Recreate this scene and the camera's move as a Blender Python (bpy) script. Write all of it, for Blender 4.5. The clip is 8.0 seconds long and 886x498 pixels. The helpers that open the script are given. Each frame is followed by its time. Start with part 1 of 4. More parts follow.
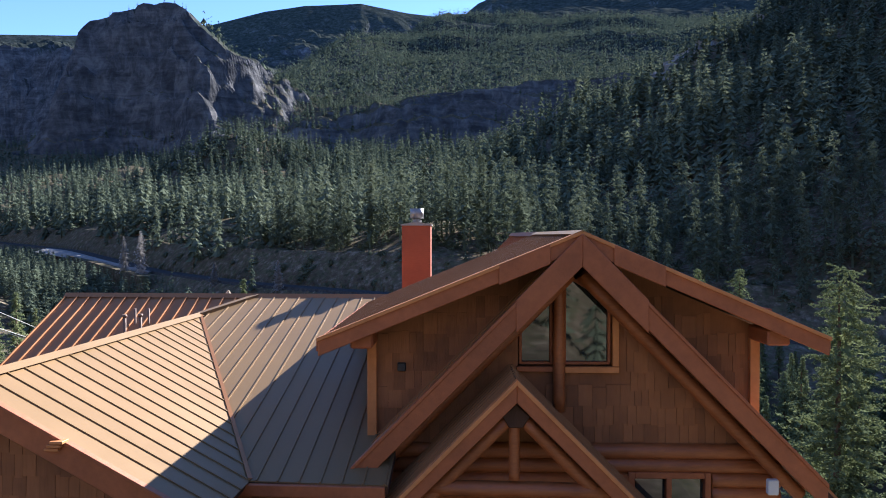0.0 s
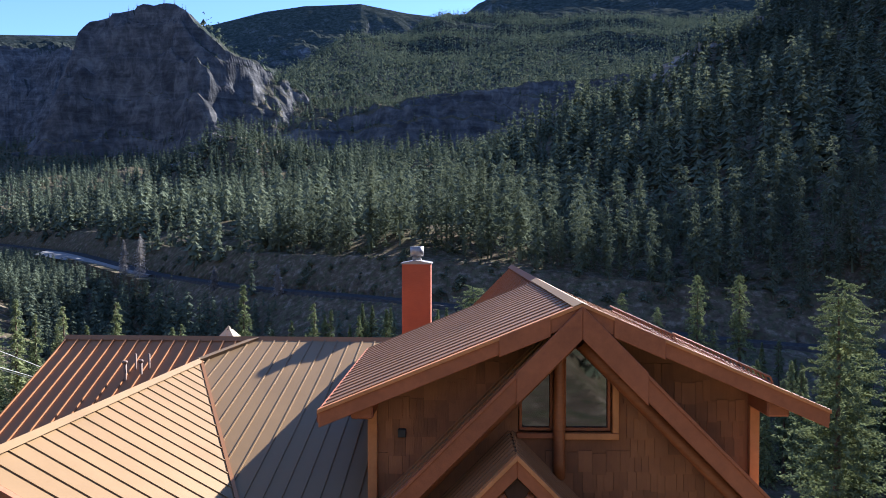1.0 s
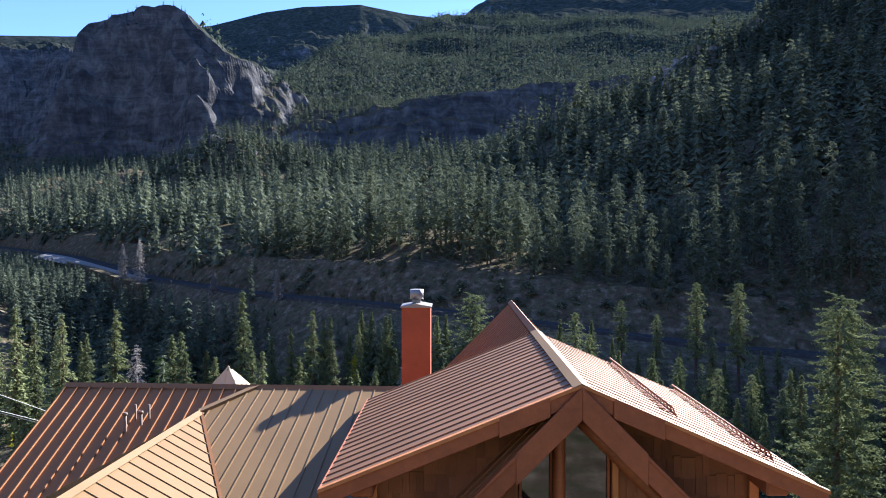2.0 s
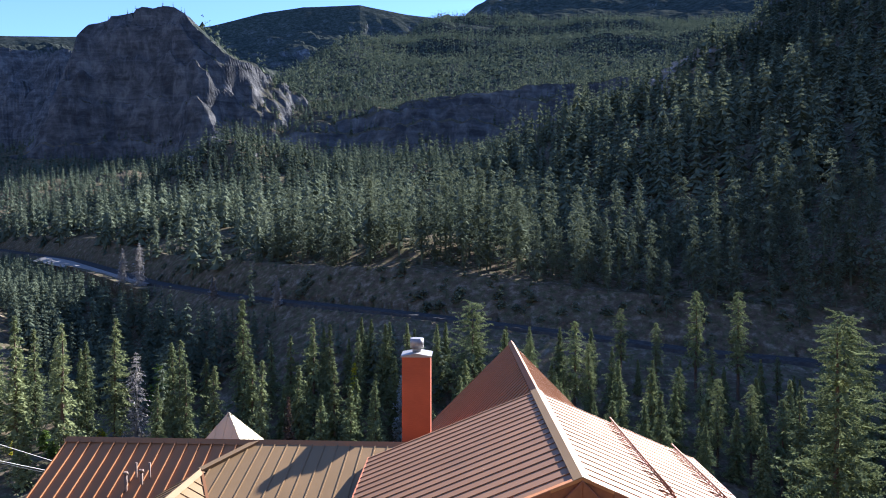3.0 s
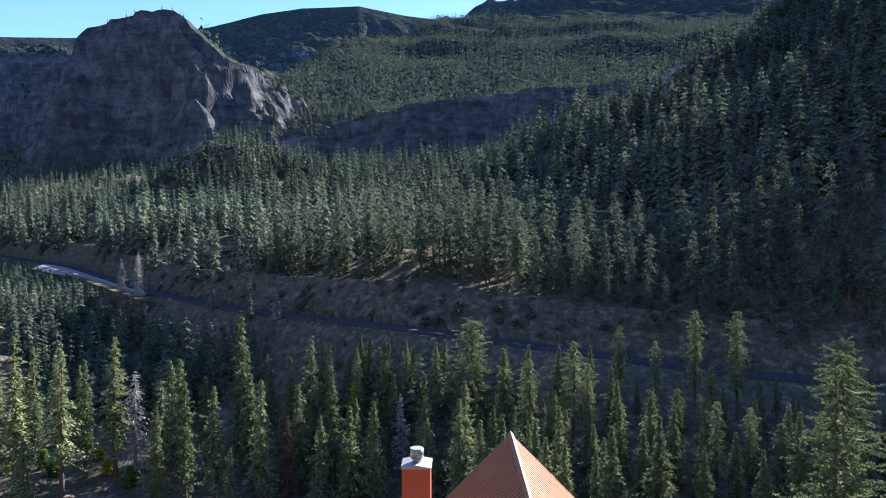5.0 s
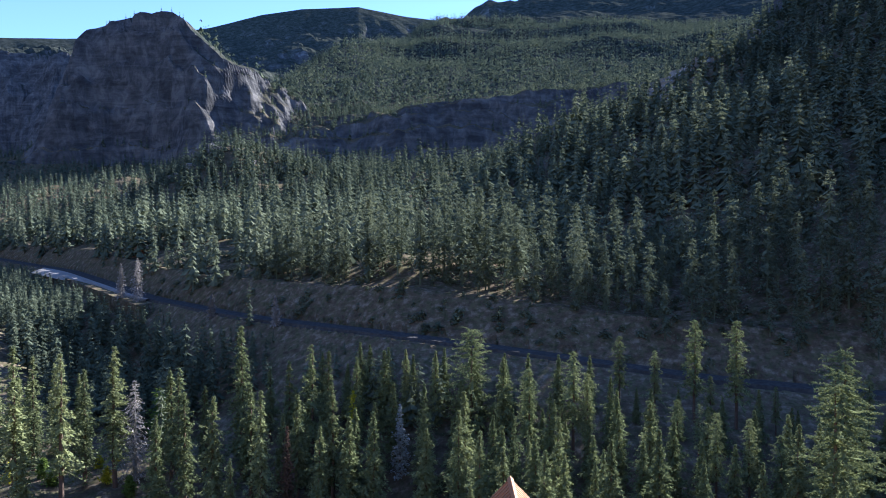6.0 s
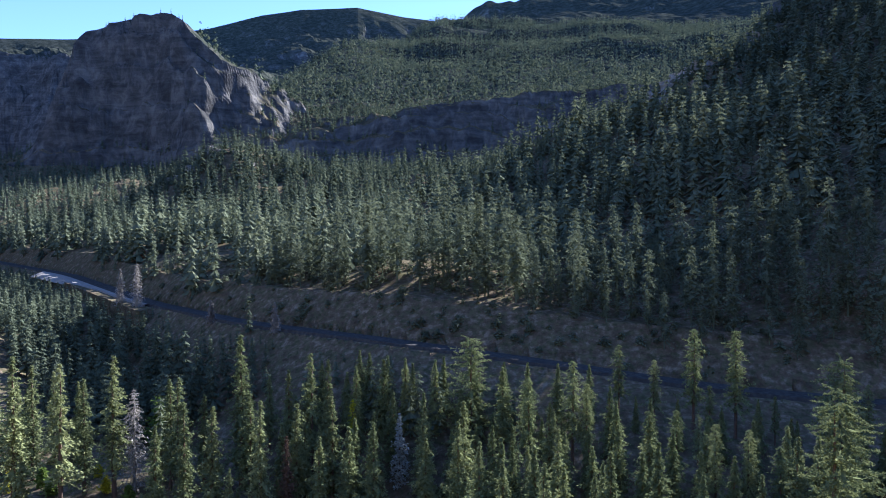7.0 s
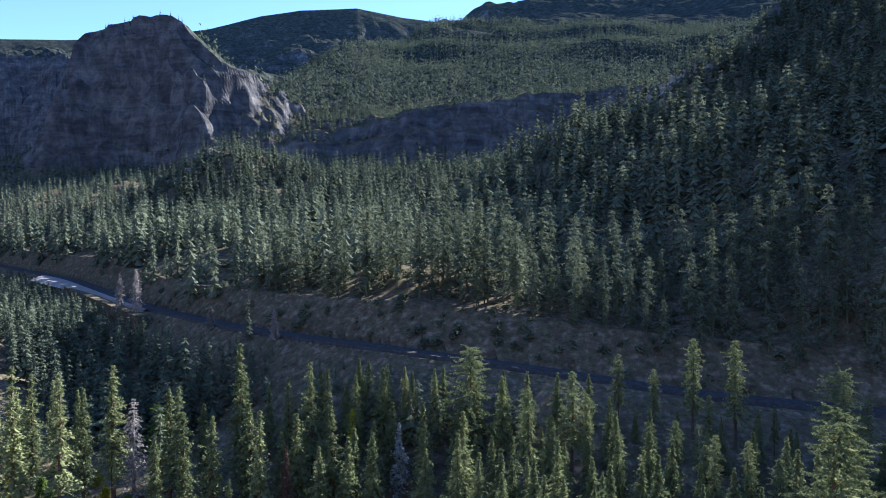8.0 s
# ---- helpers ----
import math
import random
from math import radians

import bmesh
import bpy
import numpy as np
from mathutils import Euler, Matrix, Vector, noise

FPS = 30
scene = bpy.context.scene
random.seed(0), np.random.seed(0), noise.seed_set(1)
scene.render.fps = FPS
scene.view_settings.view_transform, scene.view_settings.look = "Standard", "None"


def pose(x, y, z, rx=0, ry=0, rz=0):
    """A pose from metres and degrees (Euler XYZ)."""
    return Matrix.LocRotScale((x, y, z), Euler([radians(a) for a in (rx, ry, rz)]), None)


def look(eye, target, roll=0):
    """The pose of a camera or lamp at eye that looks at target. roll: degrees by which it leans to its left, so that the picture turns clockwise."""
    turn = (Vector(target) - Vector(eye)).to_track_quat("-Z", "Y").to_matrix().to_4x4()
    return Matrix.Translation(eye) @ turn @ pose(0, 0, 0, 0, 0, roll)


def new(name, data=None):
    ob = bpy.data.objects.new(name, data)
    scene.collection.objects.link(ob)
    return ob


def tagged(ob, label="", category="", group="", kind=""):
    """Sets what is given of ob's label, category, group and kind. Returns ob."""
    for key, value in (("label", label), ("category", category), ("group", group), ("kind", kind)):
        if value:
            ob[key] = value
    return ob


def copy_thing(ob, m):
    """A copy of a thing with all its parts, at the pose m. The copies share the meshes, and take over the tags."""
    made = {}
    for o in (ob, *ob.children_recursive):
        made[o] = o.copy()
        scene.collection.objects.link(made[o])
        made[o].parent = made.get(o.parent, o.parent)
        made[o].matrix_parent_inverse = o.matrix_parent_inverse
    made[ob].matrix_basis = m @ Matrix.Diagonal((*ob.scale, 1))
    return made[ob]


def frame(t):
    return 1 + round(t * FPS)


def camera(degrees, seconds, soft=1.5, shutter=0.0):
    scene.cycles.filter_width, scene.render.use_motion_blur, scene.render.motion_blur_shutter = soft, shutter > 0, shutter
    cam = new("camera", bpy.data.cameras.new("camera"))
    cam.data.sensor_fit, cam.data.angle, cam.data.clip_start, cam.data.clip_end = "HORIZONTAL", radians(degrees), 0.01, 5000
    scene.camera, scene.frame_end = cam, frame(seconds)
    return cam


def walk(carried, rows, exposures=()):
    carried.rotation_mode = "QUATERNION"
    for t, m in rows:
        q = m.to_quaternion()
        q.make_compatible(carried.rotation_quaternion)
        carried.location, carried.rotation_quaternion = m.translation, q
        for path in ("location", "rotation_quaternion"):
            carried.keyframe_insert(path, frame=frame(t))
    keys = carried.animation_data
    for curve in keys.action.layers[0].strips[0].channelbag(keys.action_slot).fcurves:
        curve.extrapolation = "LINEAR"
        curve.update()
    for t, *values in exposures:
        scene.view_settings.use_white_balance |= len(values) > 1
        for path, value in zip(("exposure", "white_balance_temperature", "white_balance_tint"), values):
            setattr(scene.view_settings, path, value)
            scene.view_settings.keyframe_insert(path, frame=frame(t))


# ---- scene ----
cam = camera(65.0, 8.0, soft=1.0)
# seconds, sideways, rise, yaw, pitch, roll
PATH = [
    (0.0, 0.0, 0.0, 0.0, -1.10, 0.0), (0.5, 0.0, 0.596, -0.01, -1.10, 0.0), (1.0, -0.01, 1.268, -0.02, -1.10, 0.0),
    (1.5, -0.015, 1.95, -0.05, -1.08, 0.0), (3.0, -0.04, 4.31, -0.11, -1.05, 0.0), (3.5, -0.045, 5.20, -0.13, -1.04, 0.0),
    (4.0, -0.05, 6.12, -0.15, -1.03, 0.0), (4.5, -0.06, 7.06, -0.17, -1.02, 0.0), (6.0, -0.08, 9.80, -0.23, -0.97, 0.0),
    (6.5, -0.085, 10.70, -0.25, -0.95, 0.0), (7.0, -0.09, 11.6, -0.28, -0.94, 0.0), (7.5, -0.095, 12.5, -0.30, -0.93, 0.0),
    (8.0, -0.10, 13.4, -0.32, -0.91, 0.0),
]
walk(cam, [(t, pose(x, 0, z, 90 + pitch, roll, yaw)) for t, x, z, yaw, pitch, roll in PATH],
     [(0.0, 2.2, 5650, 16.0), (8.0, 2.42, 5650, 16.0)])

# ---- light ----
SUN = Vector((0.552, 0.688, 0.469)).normalized()
world = bpy.data.worlds.new("sky")
scene.world = world
world.use_nodes = True
wn = world.node_tree.nodes
sky = wn.new("ShaderNodeTexSky")
sky.sky_type, sky.sun_disc = "NISHITA", False
sky.sun_elevation = math.asin(SUN.z)
sky.sun_rotation = math.atan2(SUN.x, SUN.y)
sky.altitude, sky.air_density, sky.dust_density, sky.ozone_density = 2300, 0.5, 0.15, 3.0
wn["Background"].inputs["Strength"].default_value = 0.115
world.node_tree.links.new(sky.outputs[0], wn["Background"].inputs["Color"])
sun = new("sun", bpy.data.lights.new("sun", "SUN"))
sun.data.energy, sun.data.angle, sun.data.color = 4.6, radians(0.53), (1.0, 0.93, 0.82)
sun.matrix_world = look(SUN * 100, (0, 0, 0))


# ---- materials ----
def material(name):
    m = bpy.data.materials.new(name)
    m.use_nodes = True
    t = m.node_tree
    return m, t, t.nodes["Principled BSDF"]


def node(t, kind, **inputs):
    n = t.nodes.new("ShaderNode" + kind)
    for key, value in inputs.items():
        n.inputs[key.replace("_", " ")].default_value = value
    return n


def ramp(t, factor, stops):
    r = t.nodes.new("ShaderNodeValToRGB")
    e = r.color_ramp.elements
    while len(e) < len(stops):
        e.new(0.5)
    for k, (place, colour) in zip(e, stops):
        k.position, k.color = place, (*colour, 1)
    t.links.new(factor, r.inputs[0])
    return r.outputs[0]


def mix(t, factor, a, b, kind="MIX"):
    m = t.nodes.new("ShaderNodeMix")
    m.data_type, m.blend_type = "RGBA", kind
    for socket, value in ((m.inputs[0], factor), (m.inputs[6], a), (m.inputs[7], b)):
        if isinstance(value, bpy.types.NodeSocket):
            t.links.new(value, socket)
        elif isinstance(value, (int, float)):
            socket.default_value = value
        else:
            socket.default_value = (*value, 1)
    return m.outputs[2]


def where(t, stretch=(1, 1, 1)):
    g = t.nodes.new("ShaderNodeNewGeometry")
    m = node(t, "Mapping", Scale=stretch)
    t.links.new(g.outputs["Position"], m.inputs[0])
    return m.outputs[0]


def speckle(t, place, scale, detail=4.0, rough=0.6):
    n = node(t, "TexNoise", Scale=scale, Detail=detail, Roughness=rough)
    t.links.new(place, n.inputs["Vector"])
    return n.outputs["Fac"]


def relief(t, height, strength, distance, bsdf):
    b = node(t, "Bump", Strength=strength, Distance=distance)
    t.links.new(height, b.inputs["Height"])
    t.links.new(b.outputs[0], bsdf.inputs["Normal"])


def chance(t):
    return t.nodes.new("ShaderNodeObjectInfo").outputs["Random"]


def painted_metal(name, low, high, rough, metal=0.1):
    m, t, b = material(name)
    p = where(t)
    big = speckle(t, p, 0.7, 5)
    c = ramp(t, big, [(0.3, low), (0.7, high)])
    fine = speckle(t, where(t, (3, 3, 3)), 9.0, 6, 0.7)
    c = mix(t, 0.25, c, ramp(t, fine, [(0.35, low), (0.65, high)]))
    c = mix(t, 0.12, c, ramp(t, chance(t), [(0.0, low), (1.0, high)]))
    t.links.new(c, b.inputs["Base Color"])
    t.links.new(ramp(t, big, [(0.3, (rough,) * 3), (0.7, (rough + 0.12,) * 3)]), b.inputs["Roughness"])
    b.inputs["Metallic"].default_value, b.inputs["Specular IOR Level"].default_value = metal, 0.14
    relief(t, big, 0.1, 0.05, b)
    return m


def wood(name, dark, light, grain=(1, 1, 14), rough=0.6, scale=3.0, by_object=0.4):
    m, t, b = material(name)
    p = where(t, grain)
    g = speckle(t, p, scale, 8, 0.65)
    c = ramp(t, g, [(0.3, dark), (0.7, light)])
    c = mix(t, by_object, c, ramp(t, chance(t), [(0.0, dark), (0.5, tuple(0.5 * (a + d) for a, d in zip(dark, light))), (1.0, light)]))
    stain = speckle(t, where(t), 1.1, 3)
    c = mix(t, 0.35, c, ramp(t, stain, [(0.35, tuple(v * 0.6 for v in dark)), (0.7, light)]))
    t.links.new(c, b.inputs["Base Color"])
    b.inputs["Roughness"].default_value = rough
    relief(t, g, 0.35, 0.02, b)
    return m


def plain(name, colour, rough=0.5, metal=0.0):
    m, t, b = material(name)
    f = speckle(t, where(t), 6.0, 5)
    t.links.new(ramp(t, f, [(0.3, tuple(v * 0.85 for v in colour)), (0.7, colour)]), b.inputs["Base Color"])
    b.inputs["Roughness"].default_value, b.inputs["Metallic"].default_value = rough, metal
    return m


ROOF_TAN = painted_metal("tan_roof_metal", (0.2, 0.128, 0.06), (0.24, 0.153, 0.073), 0.42)
ROOF_BROWN = painted_metal("brown_roof_metal", (0.25, 0.135, 0.07), (0.31, 0.165, 0.088), 0.4, 0.24)
ROOF_RED = painted_metal("red_brown_roof_metal", (0.292, 0.134, 0.058), (0.356, 0.171, 0.076), 0.45)
ROOF_PALE = painted_metal("pale_roof_metal", (0.44, 0.40, 0.26), (0.52, 0.47, 0.31), 0.5)
FASCIA = wood("stained_fascia_timber", (0.27, 0.078, 0.025), (0.45, 0.135, 0.044), (2, 2, 2), 0.6, 4.0, 0.25)
TRIM = wood("light_stained_trim", (0.50, 0.18, 0.05), (0.68, 0.27, 0.085), (2, 2, 2), 0.6, 4.0, 0.2)
SHINGLE = wood("cedar_shingle", (0.155, 0.056, 0.018), (0.40, 0.155, 0.055), (9, 9, 1), 0.75, 3.0, 0.75)
LOG = wood("varnished_log", (0.2, 0.056, 0.016), (0.46, 0.15, 0.045), (1.2, 8, 8), 0.5, 3.0, 0.3)
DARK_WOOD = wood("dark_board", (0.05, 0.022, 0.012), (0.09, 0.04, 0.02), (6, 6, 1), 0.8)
CHIMNEY = wood("red_stained_chimney_board", (0.32, 0.062, 0.02), (0.42, 0.09, 0.03), (1, 1, 6), 0.6, 5.0, 0.2)
STEEL = plain("galvanised_steel", (0.34, 0.33, 0.32), 0.5, 0.6)
WHITE = plain("white_paint", (0.75, 0.75, 0.74), 0.5)
PIPE = plain("grey_plastic_pipe", (0.2, 0.125, 0.085), 0.7)
COPPER = plain("rusty_snow_fence_steel", (0.24, 0.10, 0.05), 0.55, 0.4)
BLACK = plain("black_paint", (0.03, 0.03, 0.03), 0.6)
INSIDE = plain("dark_room", (0.05, 0.035, 0.025), 0.9)
CABLE = plain("pale_cable", (0.4, 0.4, 0.38), 0.6)

GLASS, t, b = material("window_glass")
b.inputs["Base Color"].default_value = (0.02, 0.025, 0.025, 1)
b.inputs["Roughness"].default_value, b.inputs["IOR"].default_value = 0.03, 1.9
relief(t, speckle(t, where(t), 1.5, 1), 0.05, 0.02, b)


def needles(name, dark, mid, light, patch, speck=0.45):
    m, t, b = material(name)
    island = t.nodes.new("ShaderNodeNewGeometry").outputs["Random Per Island"]
    tree = mix(t, 0.5, ramp(t, chance(t), [(0.0, dark), (0.55, mid), (1.0, light)]),
               ramp(t, speckle(t, where(t, (1, 1, 0.15)), patch, 2), [(0.35, dark), (0.5, mid), (0.68, light)]))
    c = mix(t, speck, tree, ramp(t, island, [(0.0, tuple(v * 0.6 for v in dark)), (0.6, mid), (1.0, tuple(v * 1.25 for v in light))]))
    d = node(t, "BsdfDiffuse")
    s = node(t, "BsdfTranslucent")
    blend = node(t, "MixShader", Fac=0.2)
    t.links.new(c, d.inputs["Color"])
    t.links.new(c, s.inputs["Color"])
    t.links.new(d.outputs[0], blend.inputs[1])
    t.links.new(s.outputs[0], blend.inputs[2])
    t.nodes.remove(b)
    t.links.new(blend.outputs[0], t.nodes["Material Output"].inputs["Surface"])
    return m


NEEDLE = needles("pine_needles", (0.084, 0.106, 0.054), (0.17, 0.204, 0.098), (0.28, 0.305, 0.142), 0.13, 0.22)
# needles of the woods beyond, with the distance haze mixed in as blue
NEEDLE_HAZED = needles("hazed_needles", (0.054, 0.072, 0.052), (0.12, 0.148, 0.1), (0.215, 0.24, 0.158), 0.09, 0.12)
DEAD = needles("dead_twigs", (0.2, 0.185, 0.17), (0.33, 0.31, 0.285), (0.46, 0.43, 0.4), 0.2)
RUSTY = needles("rusty_needles", (0.10, 0.062, 0.045), (0.15, 0.095, 0.07), (0.19, 0.13, 0.095), 0.2)
SILVER = needles("silver_needles", (0.20, 0.24, 0.22), (0.34, 0.36, 0.33), (0.46, 0.48, 0.44), 0.2)
YELLOW = needles("yellow_leaves", (0.25, 0.25, 0.02), (0.38, 0.37, 0.03), (0.52, 0.48, 0.05), 0.2)
FRESH = needles("fresh_green_leaves", (0.08, 0.13, 0.03), (0.13, 0.19, 0.045), (0.18, 0.24, 0.06), 0.2)
BARK = wood("pine_bark", (0.07, 0.045, 0.032), (0.16, 0.105, 0.075), (4, 4, 0.6), 0.9, 2.0)

# ---- terrain ----
def lattice(ix, iy, seed):
    n = (ix.astype(np.int64) * 374761393 + iy.astype(np.int64) * 668265263 + seed * 974634777) & 0x7FFFFFFF
    n = ((n ^ (n >> 13)) * 1274126177) & 0x7FFFFFFF
    return ((n ^ (n >> 16)) & 0xFFFF) / 65535.0


def value_noise(x, y, seed=0):
    ix, iy = np.floor(x), np.floor(y)
    fx, fy = x - ix, y - iy
    fx, fy = fx * fx * (3 - 2 * fx), fy * fy * (3 - 2 * fy)
    a, b = lattice(ix, iy, seed), lattice(ix + 1, iy, seed)
    c, d = lattice(ix, iy + 1, seed), lattice(ix + 1, iy + 1, seed)
    return (a + (b - a) * fx) * (1 - fy) + (c + (d - c) * fx) * fy - 0.5


def fbm(x, y, size, octaves=4, seed=0):
    total, gain = 0.0, 1.0
    for k in range(octaves):
        total = total + gain * value_noise(x / size, y / size, seed + k)
        size, gain = size * 0.48, gain * 0.52
    return total


def step(e0, e1, v):
    k = np.clip((v - e0) / (e1 - e0), 0, 1)
    return k * k * (3 - 2 * k)


def smooth_max(a, b, k):
    h = np.clip(0.5 + 0.5 * (a - b) / k, 0, 1)
    return b + (a - b) * h + k * h * (1 - h)


ROAD_X = (-420, -260, -189, -112, -60, -13, 30, 60, 200, 500)
ROAD_Y = (600, 430, 358, 270, 215, 181, 165, 155, 120, 60)
ROAD_Z = (-2, -6, -8, -14, -15, -15.5, -19, -22, -29, -40)


def road_line(x):
    return np.interp(x, ROAD_X, ROAD_Y), np.interp(x, ROAD_X, ROAD_Z)


def height(x, y):
    yr, zr = road_line(x)
    q = y - yr
    rough = fbm(x, y, 40, 4, 3)
    # near side: terrace of the lodge, down to the stream, up to the road
    floor = -41.0 + 4.0 * step(-20, 40, x) + 17.0 * step(-85, -170, x)
    fall = np.clip((y - 34) / np.maximum(yr - 72 - 34, 20), 0, 1)
    near = -9.5 + (floor + 9.5) * (fall * 0.55 + 0.45 * step(0, 1, fall))
    near = np.maximum(near - 0.75 * np.maximum(np.maximum(x - 9, 0.45 * (-x - 22)), 0), floor)
    up = floor + (zr - floor) * np.clip((q + 45) / 40, 0, 1) ** 0.95
    low = np.where(q < -62, near, up)
    # far side: cut bank, then the wooded hill
    qq = np.maximum(q, 0)
    hill = zr + 10 * np.clip((q - 4.5) / 13, 0, 1) ** 0.9 + 4 * step(20, 45, q) + 0.035 * qq + 0.00036 * np.minimum(qq, 420) ** 2 + 0.2 * np.maximum(qq - 420, 0)
    base = np.where(q < 4, low, hill)
    soft = step(6, 40, np.abs(q)) * step(28, 50, np.hypot(x, y - 10))
    base = base + soft * (5 + 0.01 * np.abs(q)) * rough
    base = np.where((q < 5) & (q > np.where((x > -215) & (x < -106), -17, -5)), zr - 0.5, base)
    # knoll with outcrops on the wooded hill
    base = np.minimum(base, 64 + 34 * step(-120, -200, x) * step(-330, -275, x) + 0.03 * (y - 600))
    base = base + 48 * np.exp(-((x + 208) / 60) ** 2 - ((y - 660) / 85) ** 2)
    # spur that climbs to the right
    cx = x + 30 * fbm(x, y, 120, 3, 11)
    crest = np.interp(cx, (-60, 0, 50, 146, 226, 300, 700), (440, 450, 480, 470, 550, 620, 900))
    ridge = np.interp(cx, (-120, -60, 0, 50, 146, 226, 300, 340, 420, 500, 900), (-30, 10, 40, 68, 108, 158, 225, 258, 300, 335, 400))
    front = ridge - 0.30 * np.maximum(crest - y, 0)
    spur = front - 0.45 * np.maximum(y - crest, 0)
    flank = -30 + 0.94 * (x - 112 - 0.12 * (y - 190)) + 0.05 * y
    flank = np.minimum(flank, 256) - 0.6 * np.maximum(y - crest - 40, 0)
    spur = smooth_max(spur, flank, 30) + (9 + 0.02 * y) * fbm(x, y, 60, 5, 21) * step(0, 60, q)
    spur = spur - 1.3 * np.maximum(30 - q, 0)
    z = np.where(q > 2, smooth_max(base, spur, 10), base)
    # cliffs: the butte and the lower band beside it
    gully = 62 * fbm(x, y * 0.8, 130, 3, 31) + 10 * np.abs(fbm(x, y * 0.6, 44, 2, 37))
    face = y - (850 + gully + 0.12 * np.maximum(-330 - x, 0))
    top = np.interp(x, (-575, -535, -513, -506, -499, -490, -481, -466, -448, -415, -396, -352, -334, -319, -297, -282, -253, -223, -201, -187, -60, 60, 200, 420, 600),
                    (100, 120, 140, 160, 215, 240, 263, 282, 291, 304, 309, 304, 293, 278, 258, 243, 226, 204, 184, 172, 176, 186, 205, 235, 240))
    top = top + 7 * fbm(x, y, 32, 3, 41)
    foot = 100 + 0.30 * np.minimum(face, 40) + 10 * rough
    shoulder = step(-290, -225, x) * step(-165, -200, x)
    top = top + 16 * shoulder
    rise = np.clip(face / (62 + 75 * shoulder), 0, 1)
    ledges = rise + 0.05 * np.sin(rise * 24 + 4 * fbm(x, y, 120, 2, 51)) * (1 - shoulder) * (rise > 0) * (rise < 1)
    ledges = np.clip(ledges + 0.26 * fbm(x, y, 38, 3, 57) * np.sin(np.pi * rise), 0, 1)
    cliff = foot + (top - foot) * np.where(face > 0, ledges, 0)
    cliff = cliff + 22 * shoulder * fbm(x, y, 27, 3, 59) * step(0, 0.15, rise)
    back = np.where(x < -200, 0.55, 0.0)
    cliff = cliff - np.where(face > 130, back * (face - 130), 0)
    cliff = np.where(face > -400, cliff, -300)
    z = smooth_max(z, cliff, 8)
    # wooded mountain above the band
    left = np.interp(y, (900, 1300, 1700, 2500, 3400), (-215, -290, -226, -8, 250))
    lumps = fbm(x, y, 420, 5, 61)
    mid = 172 + 0.375 * (y - 960) - 0.7 * np.maximum(left - x, 0) + 95 * lumps * step(1000, 2000, y) + 0.1 * np.maximum(x - 100, 0) * step(1200, 2200, y)
    mid = np.where(y > 930, np.minimum(mid, 1250 + 120 * lumps), -300)
    z = smooth_max(z, mid, 12)
    # second cliff and plateau far to the left
    face2 = y - 1480 - 120 * fbm(x, y, 200, 4, 71)
    second = 120 + 320 * step(0, 110, face2) + 0.2 * np.maximum(face2 - 110, 0) + 25 * fbm(x, y, 60, 4, 73)
    second = np.where((face2 > -100) & (x < -500), second - 0.5 * np.maximum(x + 760, 0), -300)
    z = smooth_max(z, second, 12)
    # far range
    skyline = np.interp(np.degrees(np.arctan2(x, y)), (-60, -33, -28, -24, -18.2, -14.3, -11.2, -6.7, -3, 0, 8), (800, 1030, 1077, 1120, 1220, 1321, 1371, 1402, 1351, 1326, 1250))
    reach = np.hypot(x, y)
    far = skyline + 0.62 * (np.minimum(reach, 4250) - 4250) - 0.3 * np.maximum(reach - 4250, 0) + 180 * fbm(x, y, 500, 5, 81) * step(4300, 3800, reach)
    far = np.where(reach > 2400, far, -300)
    z = smooth_max(z, far, 25)
    # slopes that close the valley beside and behind the camera
    around = 0.45 * np.maximum(-y - 60, 0) + 0.5 * np.maximum(-x - 480 - 0.3 * np.abs(y), 0) * (y < 500)
    return np.where(y < 600, z + np.minimum(around, 350), z)


angles = np.radians(np.concatenate([np.arange(-180, -38, 2.0), np.arange(-38, 38, 0.19), np.arange(38, 180, 2.0)]))
rings = [4.0]
while rings[-1] < 4850:
    r = rings[-1]
    rings.append(r + (2.6 if 800 < r < 1010 else 2.1 if 140 < r < 330 else min(max(0.9, 0.011 * r), 26)))
rings = np.array(rings)
AA, RR = np.meshgrid(angles, rings)
GX, GY = RR * np.sin(AA), RR * np.cos(AA)
GZ = height(GX, GY)


def from_arrays(name, verts, faces, mat, parent=None, smooth=False, normals=None):
    """A mesh object from arrays of points and of faces with equal numbers of corners."""
    me = bpy.data.meshes.new(name)
    verts, faces = np.asarray(verts, np.float32), np.asarray(faces, np.int32)
    n = faces.shape[1]
    me.vertices.add(len(verts))
    me.vertices.foreach_set("co", verts.ravel())
    me.loops.add(faces.size)
    me.loops.foreach_set("vertex_index", faces.ravel())
    me.polygons.add(len(faces))
    me.polygons.foreach_set("loop_start", np.arange(len(faces), dtype=np.int32) * n)
    me.polygons.foreach_set("use_smooth", np.full(len(faces), smooth))
    me.update(calc_edges=True)
    me.materials.append(mat)
    if normals is not None:
        me.attributes.new("custom_normal", "FLOAT_VECTOR", "POINT").data.foreach_set("vector", np.asarray(normals, np.float32).ravel())
    ob = new(name, me)
    ob.parent = parent
    return ob


